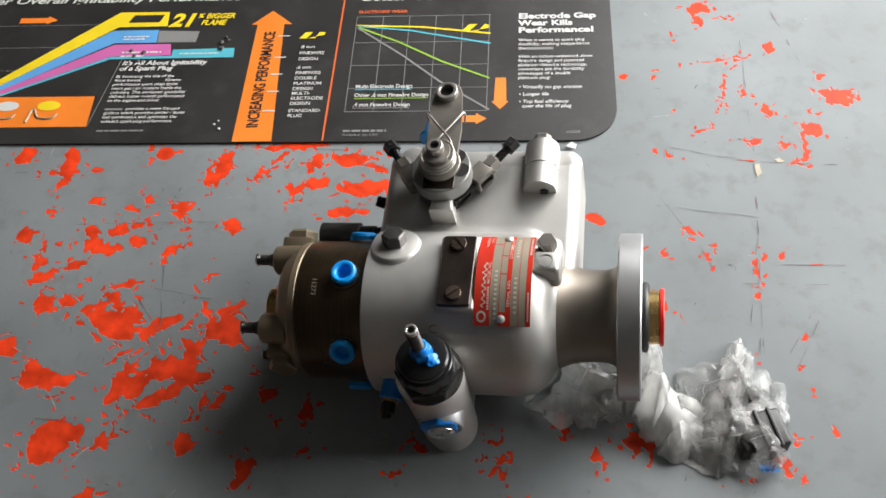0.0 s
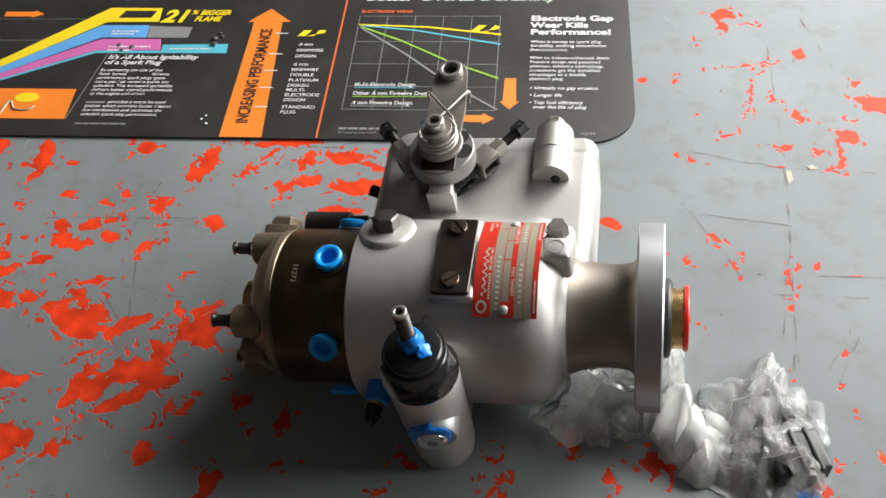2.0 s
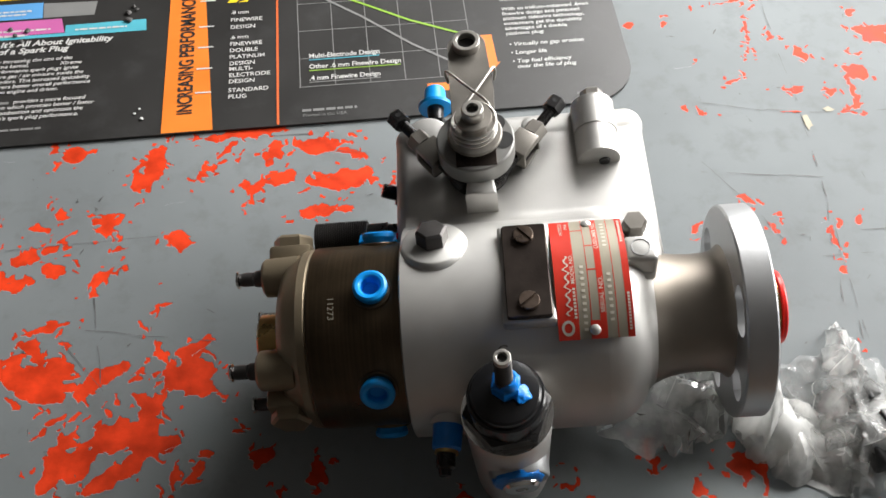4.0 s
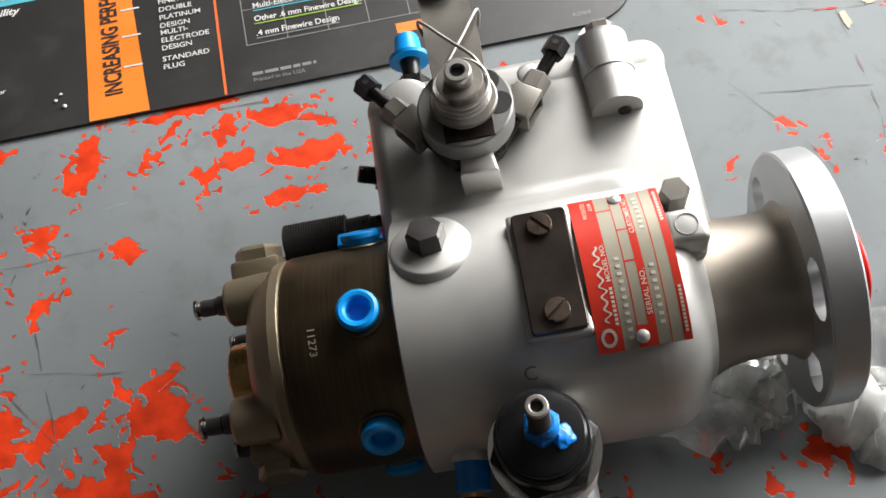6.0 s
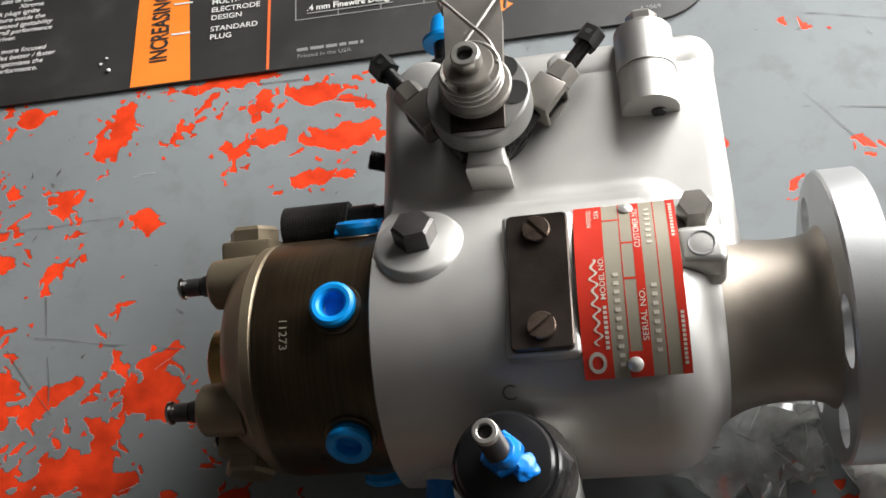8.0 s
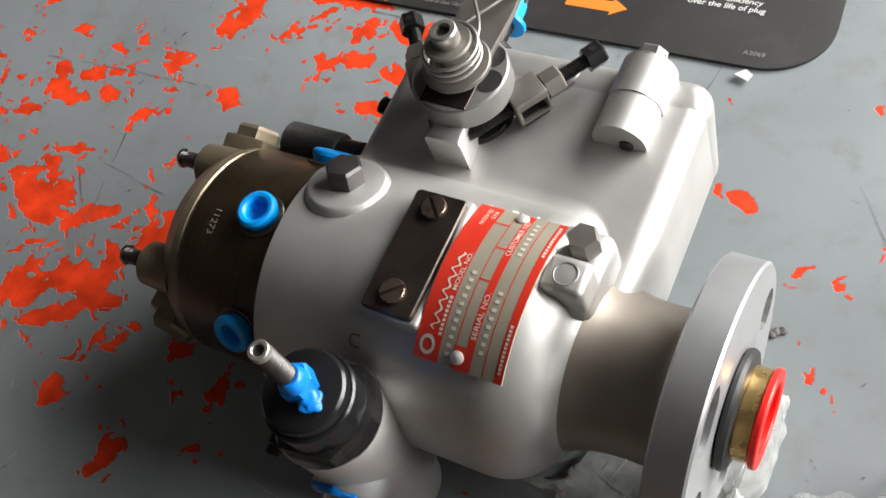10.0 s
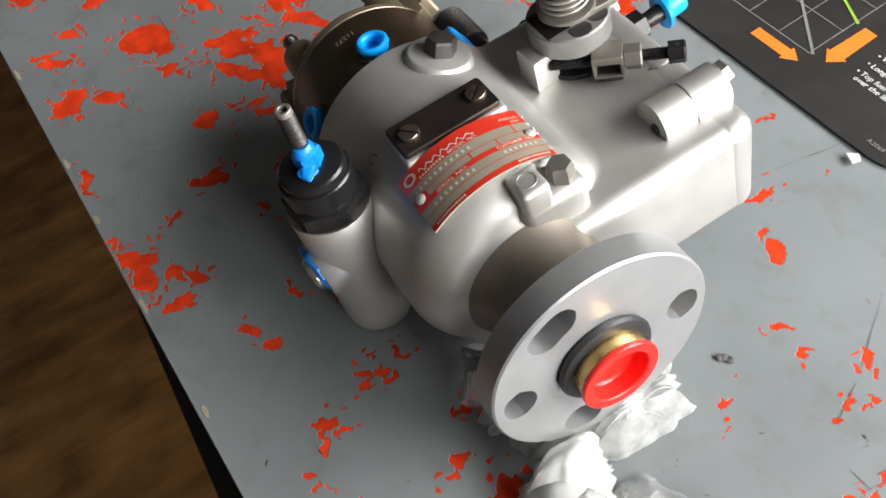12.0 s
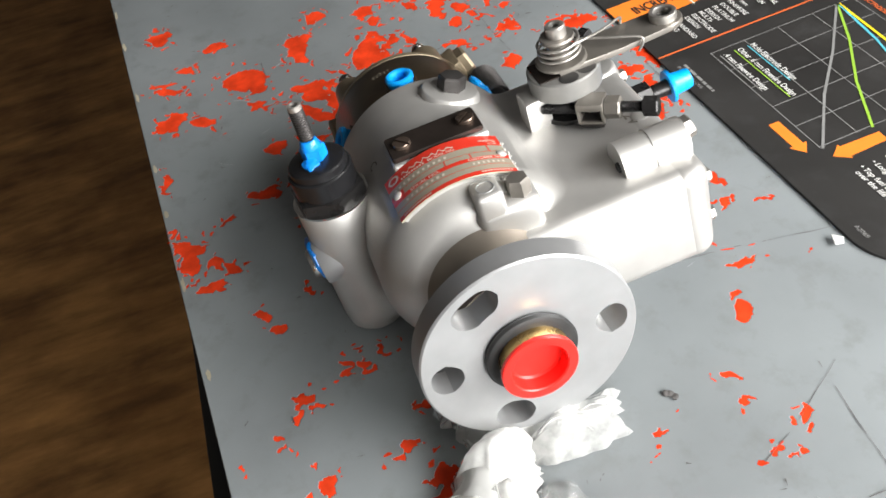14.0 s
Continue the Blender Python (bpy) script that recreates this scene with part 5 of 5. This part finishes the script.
def slotted_screw(x, y, z, spin):
    bm = bmesh.new()
    r, w, d = 0.0048, 0.0007, 0.0009
    for s in (-1, 1):
        a0 = math.asin(w / r)
        pts = [(r * math.cos(a0 + (math.pi - 2 * a0) * i / 16), s * r * math.sin(a0 + (math.pi - 2 * a0) * i / 16)) for i in range(17)]
        rows = [[bm.verts.new((px * k, py if abs(py) < w * 1.01 else py * k, h)) for px, py in pts] for h, k in ((0, 1.0), (0.0015, 1.0), (0.0020, 0.93))]
        for a, b in zip(rows, rows[1:]):
            for i in range(17):
                bm.faces.new((a[i], a[(i + 1) % 17], b[(i + 1) % 17], b[i]))
        bm.faces.new(rows[-1])
    bm = join(bm, lathe([(0, 0), (0, r * 0.99), (0.0009, r * 0.99), (0.0009, 0)], 32))
    return on_pump("slotted_screw", moved(bm, pose(x, y, z, 0, 0, spin)), BRONZE_SCREW, "slotted steel screw", lock)


slotted_screw(0.0042, 0.0180, 0.0562, -48)
slotted_screw(0.0045, -0.0168, 0.0562, 38)

# curved nameplate
NR = 0.0562
A0, A1 = radians(90 - 30.5), radians(90 + 35.5)
NX0, NX1 = 0.0166, 0.0508


def wrapped(bm, lift=0.0):
    """Bend a flat drawing (x across, y along the plate from its foot) round the drum."""
    for v in bm.verts:
        a = A1 - (A1 - A0) * v.co.y
        r = NR + lift + v.co.z
        v.co = Vector((NX0 + (NX1 - NX0) * v.co.x, r * math.cos(a), r * math.sin(a)))
    return bm


def field(u0, u1, v0, v1, lift=0.0, n=16):
    bm = bmesh.new()
    rows = [(bm.verts.new((u0, v0 + (v1 - v0) * i / n, lift)), bm.verts.new((u1, v0 + (v1 - v0) * i / n, lift))) for i in range(n + 1)]
    for a, b in zip(rows, rows[1:]):
        bm.faces.new((a[0], a[1], b[1], b[0]))
    return wrapped(bm)


def slab(u0, u1, v0, v1, z0, z1, n=20):
    bm = bmesh.new()
    rows = [[bm.verts.new((u, v0 + (v1 - v0) * i / n, z)) for u, z in ((u0, z0), (u1, z0), (u1, z1), (u0, z1))] for i in range(n + 1)]
    for a, b in zip(rows, rows[1:]):
        for k in range(4):
            bm.faces.new((a[k], a[(k + 1) % 4], b[(k + 1) % 4], b[k]))
    bm.faces.new(rows[0]); bm.faces.new(rows[-1][::-1])
    return wrapped(bm)


on_pump("nameplate_pad", slab(0.02, 0.90, 0.0, 1.0, -0.0060, -0.0010), CAST, "", housing)
nameplate = on_pump("nameplate", slab(0, 1, 0, 1, -0.0010, 0.0), PLATE_BARE, "curved red and bare metal nameplate held by two rivets")
P1 = 0.00006
for u0, u1, v0, v1 in ((0.0, 0.28, 0.0, 1.0), (0.56, 0.645, 0.0, 1.0), (0.91, 1.0, 0.0, 1.0), (0.43, 0.56, 0.0, 0.13)):
    on_pump("red_field", field(u0, u1, v0, v1, P1), PLATE_RED, "", nameplate)
for u0, u1, v0, v1 in ((0.28, 0.44, 0.865, 0.875), (0.44, 0.45, 0.13, 1.0), (0.45, 0.56, 0.70, 0.71), (0.45, 0.56, 0.495, 0.505), (0.78, 0.79, 0.0, 1.0)):
    on_pump("red_rule", field(u0, u1, v0, v1, P1), PLATE_RED, "", nameplate)


def plate_words(text, u, v, height, length, mat, bold=0.0):
    """Lettering that reads up the plate; u, v: its foot on the plate, height and length as shares of the plate."""
    bm = lettering(text, 1.0, 1.0, bold)
    lo = min(w.co.x for w in bm.verts)
    for w in bm.verts:
        x, y = w.co.x - lo, w.co.y
        w.co = Vector((u - y * height, v + x * length, P1 * 2))
    tagged(on_pump("plate_lettering", wrapped(bm), mat, "", nameplate), kind="stuff")


def plate_bars(u, v, height, length, count, mat, fill=0.62):
    bm = bmesh.new()
    for i in range(count):
        a, b = v + length * i / count, v + length * (i + fill) / count
        q = [bm.verts.new(c) for c in ((u - height, a, P1 * 3), (u, a, P1 * 3), (u, b, P1 * 3), (u - height, b, P1 * 3))]
        bm.faces.new(q)
    tagged(on_pump("plate_print", wrapped(bm), mat, "", nameplate), kind="stuff")


# the maker's script as a plain waved ribbon
script = bmesh.new()
last = None
for i in range(91):
    v = 0.17 + 0.45 * i / 90
    u = 0.163 - (0.028 + 0.010 * math.sin(i * 0.21)) * math.sin(2 * math.pi * i / 13)
    pair = [script.verts.new((u - 0.013, v, P1 * 3)), script.verts.new((u + 0.013, v, P1 * 3))]
    if last:
        script.faces.new((last[0], last[1], pair[1], pair[0]))
    last = pair
on_pump("plate_emblem", wrapped(script), PLATE_INK, "pale waved emblem band", nameplate)
ring = tube(0, 0.00005, 0.62, 1.0, 28, 0.00001)
for w in ring.verts:
    w.co = Vector((0.135 + w.co.x * 0.085, 0.085 + w.co.y * 0.055, P1 * 3))
on_pump("emblem_ring", wrapped(ring), PLATE_INK, "round emblem", nameplate)
plate_bars(0.262, 0.15, 0.036, 0.225, 9, PLATE_INK, 0.66)
plate_words("MODEL NO.", 0.265, 0.40, 0.050, 0.23, PLATE_INK, 0.01)
plate_words("PATENTED", 0.175, 0.83, 0.045, 0.14, PLATE_INK, 0.01)
plate_words("D.R.M.", 0.250, 0.895, 0.045, 0.07, PLATE_INK, 0.01)
plate_words("SERIAL NO.", 0.630, 0.18, 0.055, 0.26, PLATE_INK, 0.01)
plate_words("CUSTOMER NO.", 0.630, 0.67, 0.055, 0.28, PLATE_INK, 0.01)
plate_bars(0.968, 0.05, 0.032, 0.27, 12, PLATE_INK, 0.7)
plate_bars(0.968, 0.72, 0.032, 0.25, 11, PLATE_INK, 0.7)
plate_bars(0.395, 0.06, 0.050, 0.50, 11, PLATE_INK, 0.42)
plate_bars(0.745, 0.12, 0.050, 0.37, 8, PLATE_INK, 0.42)
plate_bars(0.745, 0.69, 0.050, 0.27, 7, PLATE_INK, 0.42)
for u, v in ((0.52, 0.955), (0.485, 0.065)):
    a = A1 - (A1 - A0) * v
    d = Vector((0, math.cos(a), math.sin(a)))
    on_pump("rivet", moved(lathe([(-0.001, 0.0), (-0.001, 0.0026), (0.0005, 0.0025), (0.0012, 0.0016), (0.0014, 0.0)], 20), towards(Vector((NX0 + (NX1 - NX0) * u, 0, 0)) + d * NR, d)), RIVET, "", nameplate)
stamped = bmesh.new()
srng = random.Random(8)
for i in range(34):
    a = A0 - srng.uniform(0.035, 0.085)
    x = NX0 + 0.028 * i / 34 + srng.uniform(-0.0004, 0.0004)
    r = 0.0534
    bmesh.ops.create_icosphere(stamped, subdivisions=1, radius=srng.uniform(0.0003, 0.0007), matrix=Matrix.Translation((x, r * math.cos(a), r * math.sin(a))))
tagged(on_pump("stamped_marks", stamped, RIVET, "bright stamped marks above the nameplate", housing), kind="stuff")
mark = lettering("C", 0.0055, 0.0048, 0.0)
for v in mark.verts:
    a = radians(90 + 39) - (v.co.y - 0.0027) / 0.0532
    v.co = Vector((-0.0118 + v.co.x, 0.05335 * math.cos(a), 0.05335 * math.sin(a)))
on_pump("cast_letter", mark, LEVER_STEEL, "", housing)

# lugs on the shoulder
lug = block(0.0500, 0.0660, 0.0025, 0.0165, 0.030, 0.0525, 0.0026, 3)
on_pump("shoulder_lug", lug, CAST, "cast lug with a flat top", housing, sharp=50)
on_pump("shoulder_base", block(0.0440, 0.0665, 0.0010, 0.0340, 0.020, 0.0425, 0.005, 3), CAST, "", housing, sharp=50)
on_pump("lug_circle", moved(tube(0.0525, 0.0528, 0.0040, 0.0046, 32, 0.00008), Matrix.Translation((0.0580, 0.0095, 0))), CAST_SMOOTH, "", housing)
on_pump("shoulder_bolt", moved(hex_head(0.0105, 0.040, 0.0510, 0.0022), Matrix.Translation((0.0575, 0.0255, 0))), LEVER_STEEL, "grey hexagon bolt", housing)

# upright pressure-regulator boss at the front
BX, BY = -0.0090, -0.0600
upright = Matrix.Translation((BX, BY, 0))
tower = on_pump("front_boss", moved(lathe([(-0.0545, 0.0), (-0.0545, 0.0150), (-0.0520, 0.0172), (-0.045, 0.0182), (-0.010, 0.0192), (0.020, 0.0200), (0.0330, 0.0205), (0.0345, 0.0195), (0.0345, 0.0)], 56), upright), CAST, "upright cast boss", sharp=50)
on_pump("boss_web", block(-0.0240, 0.0080, -0.060, -0.020, -0.040, 0.0200, 0.008, 3), CAST, "", tower, sharp=50)
nut = on_pump("regulator_nut", moved(hex_head(0.0350, 0.0345, 0.0425, 0.0014), upright @ pose(0, 0, 0, 0, 0, 8)), BLACK_STEEL, "large black hexagon nut", tower)
on_pump("nut_washer", moved(lathe([(0.0335, 0), (0.0335, 0.0205), (0.0350, 0.0208), (0.0350, 0)], 48), upright), CHROME, "", tower)
on_pump("regulator_cap", moved(lathe([(0.0420, 0.0), (0.0420, 0.0172), (0.0528, 0.0172), (0.0536, 0.0165), (0.0536, 0.0158), (0.0572, 0.0155), (0.0582, 0.0146), (0.0602, 0.0080), (0.0604, 0.0)], 56), upright), GLOSS_BLACK, "glossy black cap", tower, 24)
on_pump("jam_nut", moved(hex_head(0.0116, 0.0600, 0.0675), upright @ pose(0.0005, 0.0005, 0, 0, 0, 20)), BLUE_DARK, "small nut coated with blue sealing paint", tower)
collar = lathe([(0.0670, 0.0), (0.0670, 0.0052), (0.0690, 0.0050), (0.0712, 0.0044), (0.0720, 0.0038), (0.0720, 0.0)], 36)
for v in collar.verts:
    g = 1.0 + 0.10 * noise.noise(v.co * 300) + 0.10 * (1 if v.co.x > 0 else -1) * min(1, abs(v.co.x) / 0.003)
    v.co.x, v.co.y = v.co.x * g + 0.0008, v.co.y * g
on_pump("blue_sealant", moved(collar, upright), BLUE_DARK, "blue sealing paint round the stud", tower)
daub = bmesh.new()
bmesh.ops.create_icosphere(daub, subdivisions=4, radius=1.0)
for v in daub.verts:
    k = 1 + 0.30 * noise.noise(v.co * 1.6 + Vector((4, 1, 0))) + 0.05 * noise.noise(v.co * 5)
    v.co = Vector((v.co.x * 0.0042, v.co.y * 0.0040, v.co.z * 0.0015)) * k
on_pump("blue_sealant", moved(daub, upright @ pose(0.0068, -0.0030, 0.0614, 0, 22, 0)), BLUE_DARK, "blue sealing paint daubed beside the nut", tower)
stud = join(lathe([(0.066, 0.0), (0.066, 0.0040), (0.0720, 0.0040), (0.0720, 0.0)], 32), thread(0.0039, 0.0690, 0.0905, 0.0015))
on_pump("adjusting_stud", moved(stud, upright), DARK_STEEL, "black threaded stud with a hollow end", tower)
on_pump("stud_rim", moved(tube(0.0895, 0.0925, 0.0021, 0.0037, 24, 0.0003), upright), STEEL, "worn bright rim", tower)
on_pump("stud_bore", moved(lathe([(0.0904, 0), (0.0904, 0.0020), (0.0907, 0.0020), (0.0907, 0)], 16), upright), RUBBER, "", tower)
# side plug with blue sealant
pd = Vector((0.08, -1.0, -0.05))
pbase = Vector((BX + 0.002, -0.0600, 0.0000))
on_pump("plug_seat", moved(lathe([(0.008, 0.0), (0.008, 0.0150), (0.0195, 0.0140), (0.0205, 0.0132), (0.0205, 0.0)], 36), towards(pbase, pd)), CAST_SMOOTH, "flat machined plug seat", tower, sharp=50)
on_pump("side_plug", moved(lathe([(0.0200, 0.0), (0.0200, 0.0090), (0.0235, 0.0088), (0.0250, 0.0076), (0.0250, 0.0030), (0.0232, 0.0028), (0.0232, 0.0)], 32), towards(pbase, pd)), CHROME, "bright slotted plug", tower)
smear = lathe([(0.0198, 0.0), (0.0198, 0.0120), (0.0215, 0.0118), (0.0228, 0.0100), (0.0228, 0.0)], 26)
for v in smear.verts:
    g = 1 + 0.16 * noise.noise(v.co * 260)
    v.co.x *= g; v.co.y *= g
smear = moved(smear, towards(pbase + Vector((-0.0012, 0, 0.0022)), pd))
on_pump("blue_sealant", smear, BLUE_DARK, "blue sealing paint round the plug", tower)
# drain fitting beside the boss
fd = Vector((-0.10, -1.0, -0.08))
fb = Vector((-0.0370, -0.0440, 0.0060))
fit_ob = on_pump("drain_fitting", moved(lathe([(-0.006, 0), (-0.006, 0.0100), (0.008, 0.0095), (0.010, 0.0082), (0.010, 0)], 30), towards(fb, fd)), CAST, "small drain fitting with a brass collar")
on_pump("fitting_body", moved(lathe([(0.010, 0), (0.010, 0.0072), (0.021, 0.0070), (0.022, 0.0058), (0.022, 0)], 28), towards(fb, fd)), BLUE_DARK, "dark blue body", fit_ob)
on_pump("collar", moved(lathe([(0.0218, 0), (0.0218, 0.0056), (0.0236, 0.0058), (0.0236, 0)], 28), towards(fb, fd)), BRASS, "brass collar", fit_ob)
on_pump("nipple", moved(lathe([(0.0234, 0), (0.0234, 0.0046), (0.0300, 0.0046), (0.0310, 0.0034), (0.0340, 0.0028), (0.0346, 0.0)], 22), towards(fb, fd)), BLACK_STEEL, "", fit_ob)

# ---------------------------------------------------------------- the plastic bag and its contents
bag = new("plastic_bag")
bag.matrix_basis = pose(0.12, -0.015, 0.0)
tagged(bag, "crumpled clear polythene bag under the flange, holding black fittings", "plastic bag")


def crumpled(cx, cy, rx, ry, height, turn, seed, nu=30, nv=26, crease=0.0045, base=0.0012):
    """A crumpled sheet: an irregular ragged patch, puffed up and folded along many straight creases."""
    bm = bmesh.new()
    rnd = random.Random(seed)
    c, s = math.cos(radians(turn)), math.sin(radians(turn))
    folds = []
    for k in range(7):
        q = rnd.uniform(0, math.pi)
        folds.append((math.cos(q), math.sin(q), rnd.uniform(0.016, 0.045), rnd.uniform(0, 1), rnd.uniform(0.3, 1.0)))

    def place(px, py):
        """The sheet's point over a point of the unit disc."""
        r = min(1.0, math.hypot(px, py))
        q = math.atan2(py, px)
        ring = Vector((math.cos(q), math.sin(q), 0))
        k = 1 + 0.36 * noise.noise(ring * 1.5 + Vector((0, 0, seed))) + 0.26 * noise.noise(ring * 4.5 + Vector((0, 0, seed + 3))) * r
        x, y = px * rx * k, py * ry * k
        tilt = 0.0
        for nx, ny, long, off, amp in folds:
            p = (nx * x + ny * y) / long + off
            tilt += amp * long * (abs((p % 1.0) - 0.5) - 0.25) * (0.3 + max(0.0, 1.4 * noise.noise(Vector((x * 35, y * 35, seed * 3.1 + off * 9)))))
        puff = max(0.0, 1 - r ** 2.6) * height * (0.8 + 0.5 * noise.noise(Vector((x * 24, y * 24, seed + 9))))
        z = base + puff + tilt * (crease / 0.008) * (0.35 + 0.65 * (1 - r ** 4))
        return Vector((cx + c * x - s * y, cy + s * x + c * y, max(z, 0.0006 + 0.0020 * abs(noise.noise(Vector((x * 90, y * 90, seed)))))))

    grid = []
    for i in range(nu + 1):
        row = []
        for j in range(nv + 1):
            u, v = -1 + 2 * i / nu, -1 + 2 * j / nv
            if 0 < i < nu and 0 < j < nv:
                u += rnd.uniform(-0.35, 0.35) / nu * 2
                v += rnd.uniform(-0.35, 0.35) / nv * 2
            row.append(bm.verts.new(place(u * math.sqrt(1 - v * v / 2), v * math.sqrt(1 - u * u / 2))))
        grid.append(row)
    for i in range(nu):
        for j in range(nv):
            a, b, d, e = grid[i][j], grid[i + 1][j], grid[i + 1][j + 1], grid[i][j + 1]
            if rnd.random() < 0.5:
                bm.faces.new((a, b, d)); bm.faces.new((a, d, e))
            else:
                bm.faces.new((a, b, e)); bm.faces.new((b, d, e))
    # thin raised strips, later coloured white in place of glints along creases
    ridges = bmesh.new()
    for k in range(10):
        p, q = (Vector((math.cos(h), math.sin(h))) * rnd.uniform(0.15, 0.95) for h in (rnd.uniform(0, 6.28), rnd.uniform(0, 6.28)))
        q = p + (q - p) * rnd.uniform(0.25, 0.8)
        line = [place(*p.lerp(q, t / 7)) for t in range(8)]
        across = (line[-1] - line[0]).cross(Vector((0, 0, 1)))
        if across.length < 1e-4:
            continue
        across.normalize()
        rows = []
        for t, o in enumerate(line):
            w = 0.00032 * math.sin(math.pi * (t + 0.4) / 7.8)
            rows.append([ridges.verts.new(o - across * w), ridges.verts.new(o + Vector((0, 0, 0.0006))), ridges.verts.new(o + across * w)])
        for m, n in zip(rows, rows[1:]):
            ridges.faces.new((m[0], m[1], n[1], n[0])); ridges.faces.new((m[1], m[2], n[2], n[1]))
    shift = Matrix.Translation((-0.12, 0.015, 0))
    return moved(bm, shift), moved(ridges, shift)


SHEETS = (
    (0.080, -0.004, 0.034, 0.025, 0.024, 8, 2, FILM, 0.0075),
    (0.095, 0.006, 0.020, 0.022, 0.022, 0, 3, FILM, 0.0070),
    (0.180, -0.006, 0.040, 0.034, 0.018, 32, 5, CLEAR, 0.0090),
    (0.190, -0.026, 0.030, 0.026, 0.027, -12, 6, CLEAR, 0.0080),
    (0.184, 0.020, 0.013, 0.026, 0.022, -14, 8, FILM, 0.0080),
    (0.150, -0.022, 0.032, 0.022, 0.015, -22, 12, FILM, 0.0075),
    (0.160, -0.035, 0.026, 0.016, 0.006, -24, 14, FILM, 0.0060),
    (0.112, 0.016, 0.017, 0.026, 0.013, 0, 15, FILM, 0.0070),
    (0.119, 0.034, 0.016, 0.034, 0.030, 4, 16, FILM, 0.0070),
    (0.139, -0.016, 0.022, 0.024, 0.026, -14, 18, MILKY, 0.0008),
    (0.128, -0.008, 0.0125, 0.019, 0.045, 0, 21, MILKY, 0.0005),
)
for cx, cy, rx, ry, tall, turn, seed, stuff_mat, crease in SHEETS:
    milky = stuff_mat is MILKY
    sheet, ridges = crumpled(cx, cy, rx, ry, tall, turn, seed, 20, 18, crease)
    film = part("film", sheet, stuff_mat, bag, "milky pinched folds of film" if milky else "clear crumpled film", 70 if milky else 26)
    if milky:
        ridges.free()
    else:
        tagged(part("crease", ridges, MILKY, film, "white strips standing in for highlights on creases"), kind="stuff")


def fitting(at, spin, long, wide, tall):
    """A moulded black fitting with ribs and a bore."""
    root = new("black_fitting")
    root.matrix_basis = Matrix.Translation(at) @ pose(0, 0, 0, 0, 0, spin)
    tagged(root, "black moulded fitting inside the clear plastic bag", "fitting", "fittings in the bag")
    part("body", block(-long, long, -wide, wide, 0, tall, 0.0022, 3), RUBBER, root)
    for k in (-0.55, 0.0, 0.55):
        part("rib", block(long * k - 0.0012, long * k + 0.0012, -wide - 0.0008, wide + 0.0008, 0.001, tall + 0.0012, 0.0005), RUBBER, root)
    part("bore", moved(tube(-0.001, 0.003, wide * 0.35, wide * 0.62, 24), towards((0, -wide, tall / 2), (0, -1, 0))), DARK_STEEL, root)
    return root


fitting((0.196, -0.026, 0.0006), 18, 0.0160, 0.0130, 0.0150)
fitting((0.181, 0.001, 0.0006), 14, 0.0170, 0.0058, 0.0090)
ink = bmesh.new()
for i in range(4):
    blot(ink, 0.196 + 0.003 * i, -0.0500 + 0.0008 * (i % 2), 0.0012, 0.0024, 10 * i, i + 2.0, 0.0085 + 0.00001 * i)
part("blue_ink", moved(ink, Matrix.Translation((-0.12, 0.015, 0))), BLUE_DARK, bag, "blue ink marks")

# scraps on the bench and crumbs on the mat
scrap = part("paper_scrap", prism([(-0.004, -0.003), (0.004, -0.002), (0.003, 0.003), (-0.002, 0.0035)], 0.0003, 0.0011, 0.0001), PRINT_WHITE, m=pose(0.0645, 0.2205, 0.002, 0, 0, -25))
tagged(scrap, "tiny white paper scrap at the edge of the mat", "scrap")


def crumb(x, y, z, r, seed, mat, label, cat):
    bm = bmesh.new()
    bmesh.ops.create_icosphere(bm, subdivisions=2, radius=r)
    for v in bm.verts:
        v.co *= 1 + 0.5 * noise.noise(v.co * (0.9 / r) + Vector((seed, 0, 0)))
        v.co.z = v.co.z * 0.45 + r * 0.3
    return tagged(part("crumb", bm, mat, m=pose(x, y, z)), label, cat, "crumbs on the bench and mat")


grit = random.Random(3)
for i, (u, v) in enumerate(((-0.432, 0.105), (-0.427, 0.098), (-0.436, 0.112), (-0.424, 0.109), (-0.353, 0.121), (-0.350, 0.128), (-0.347, 0.124), (-0.352, 0.113), (-0.341, 0.020), (-0.338, 0.024), (-0.336, 0.015))):
    p = counter_mat.matrix_basis @ Vector((u, v, MAT_Z + 0.0006))
    pale = i >= 8
    crumb(p.x, p.y, p.z, grit.uniform(0.0008, 0.0012) if pale else grit.uniform(0.0014, 0.0026), i * 1.7, PRINT_WHITE if pale else DARK_SCRATCH_OR_SHADE, "pale crumb lying on the printed mat" if pale else "dark crumb of dirt lying on the printed mat", "crumb")
for i, (x, y) in enumerate(((0.1195, 0.0880), (0.1215, 0.0895), (0.1180, 0.0860))):
    crumb(x, y, 0.0002, 0.0020, i + 30.0, DARK_SCRATCH_OR_SHADE, "dark speck of dirt on the bench", "crumb")
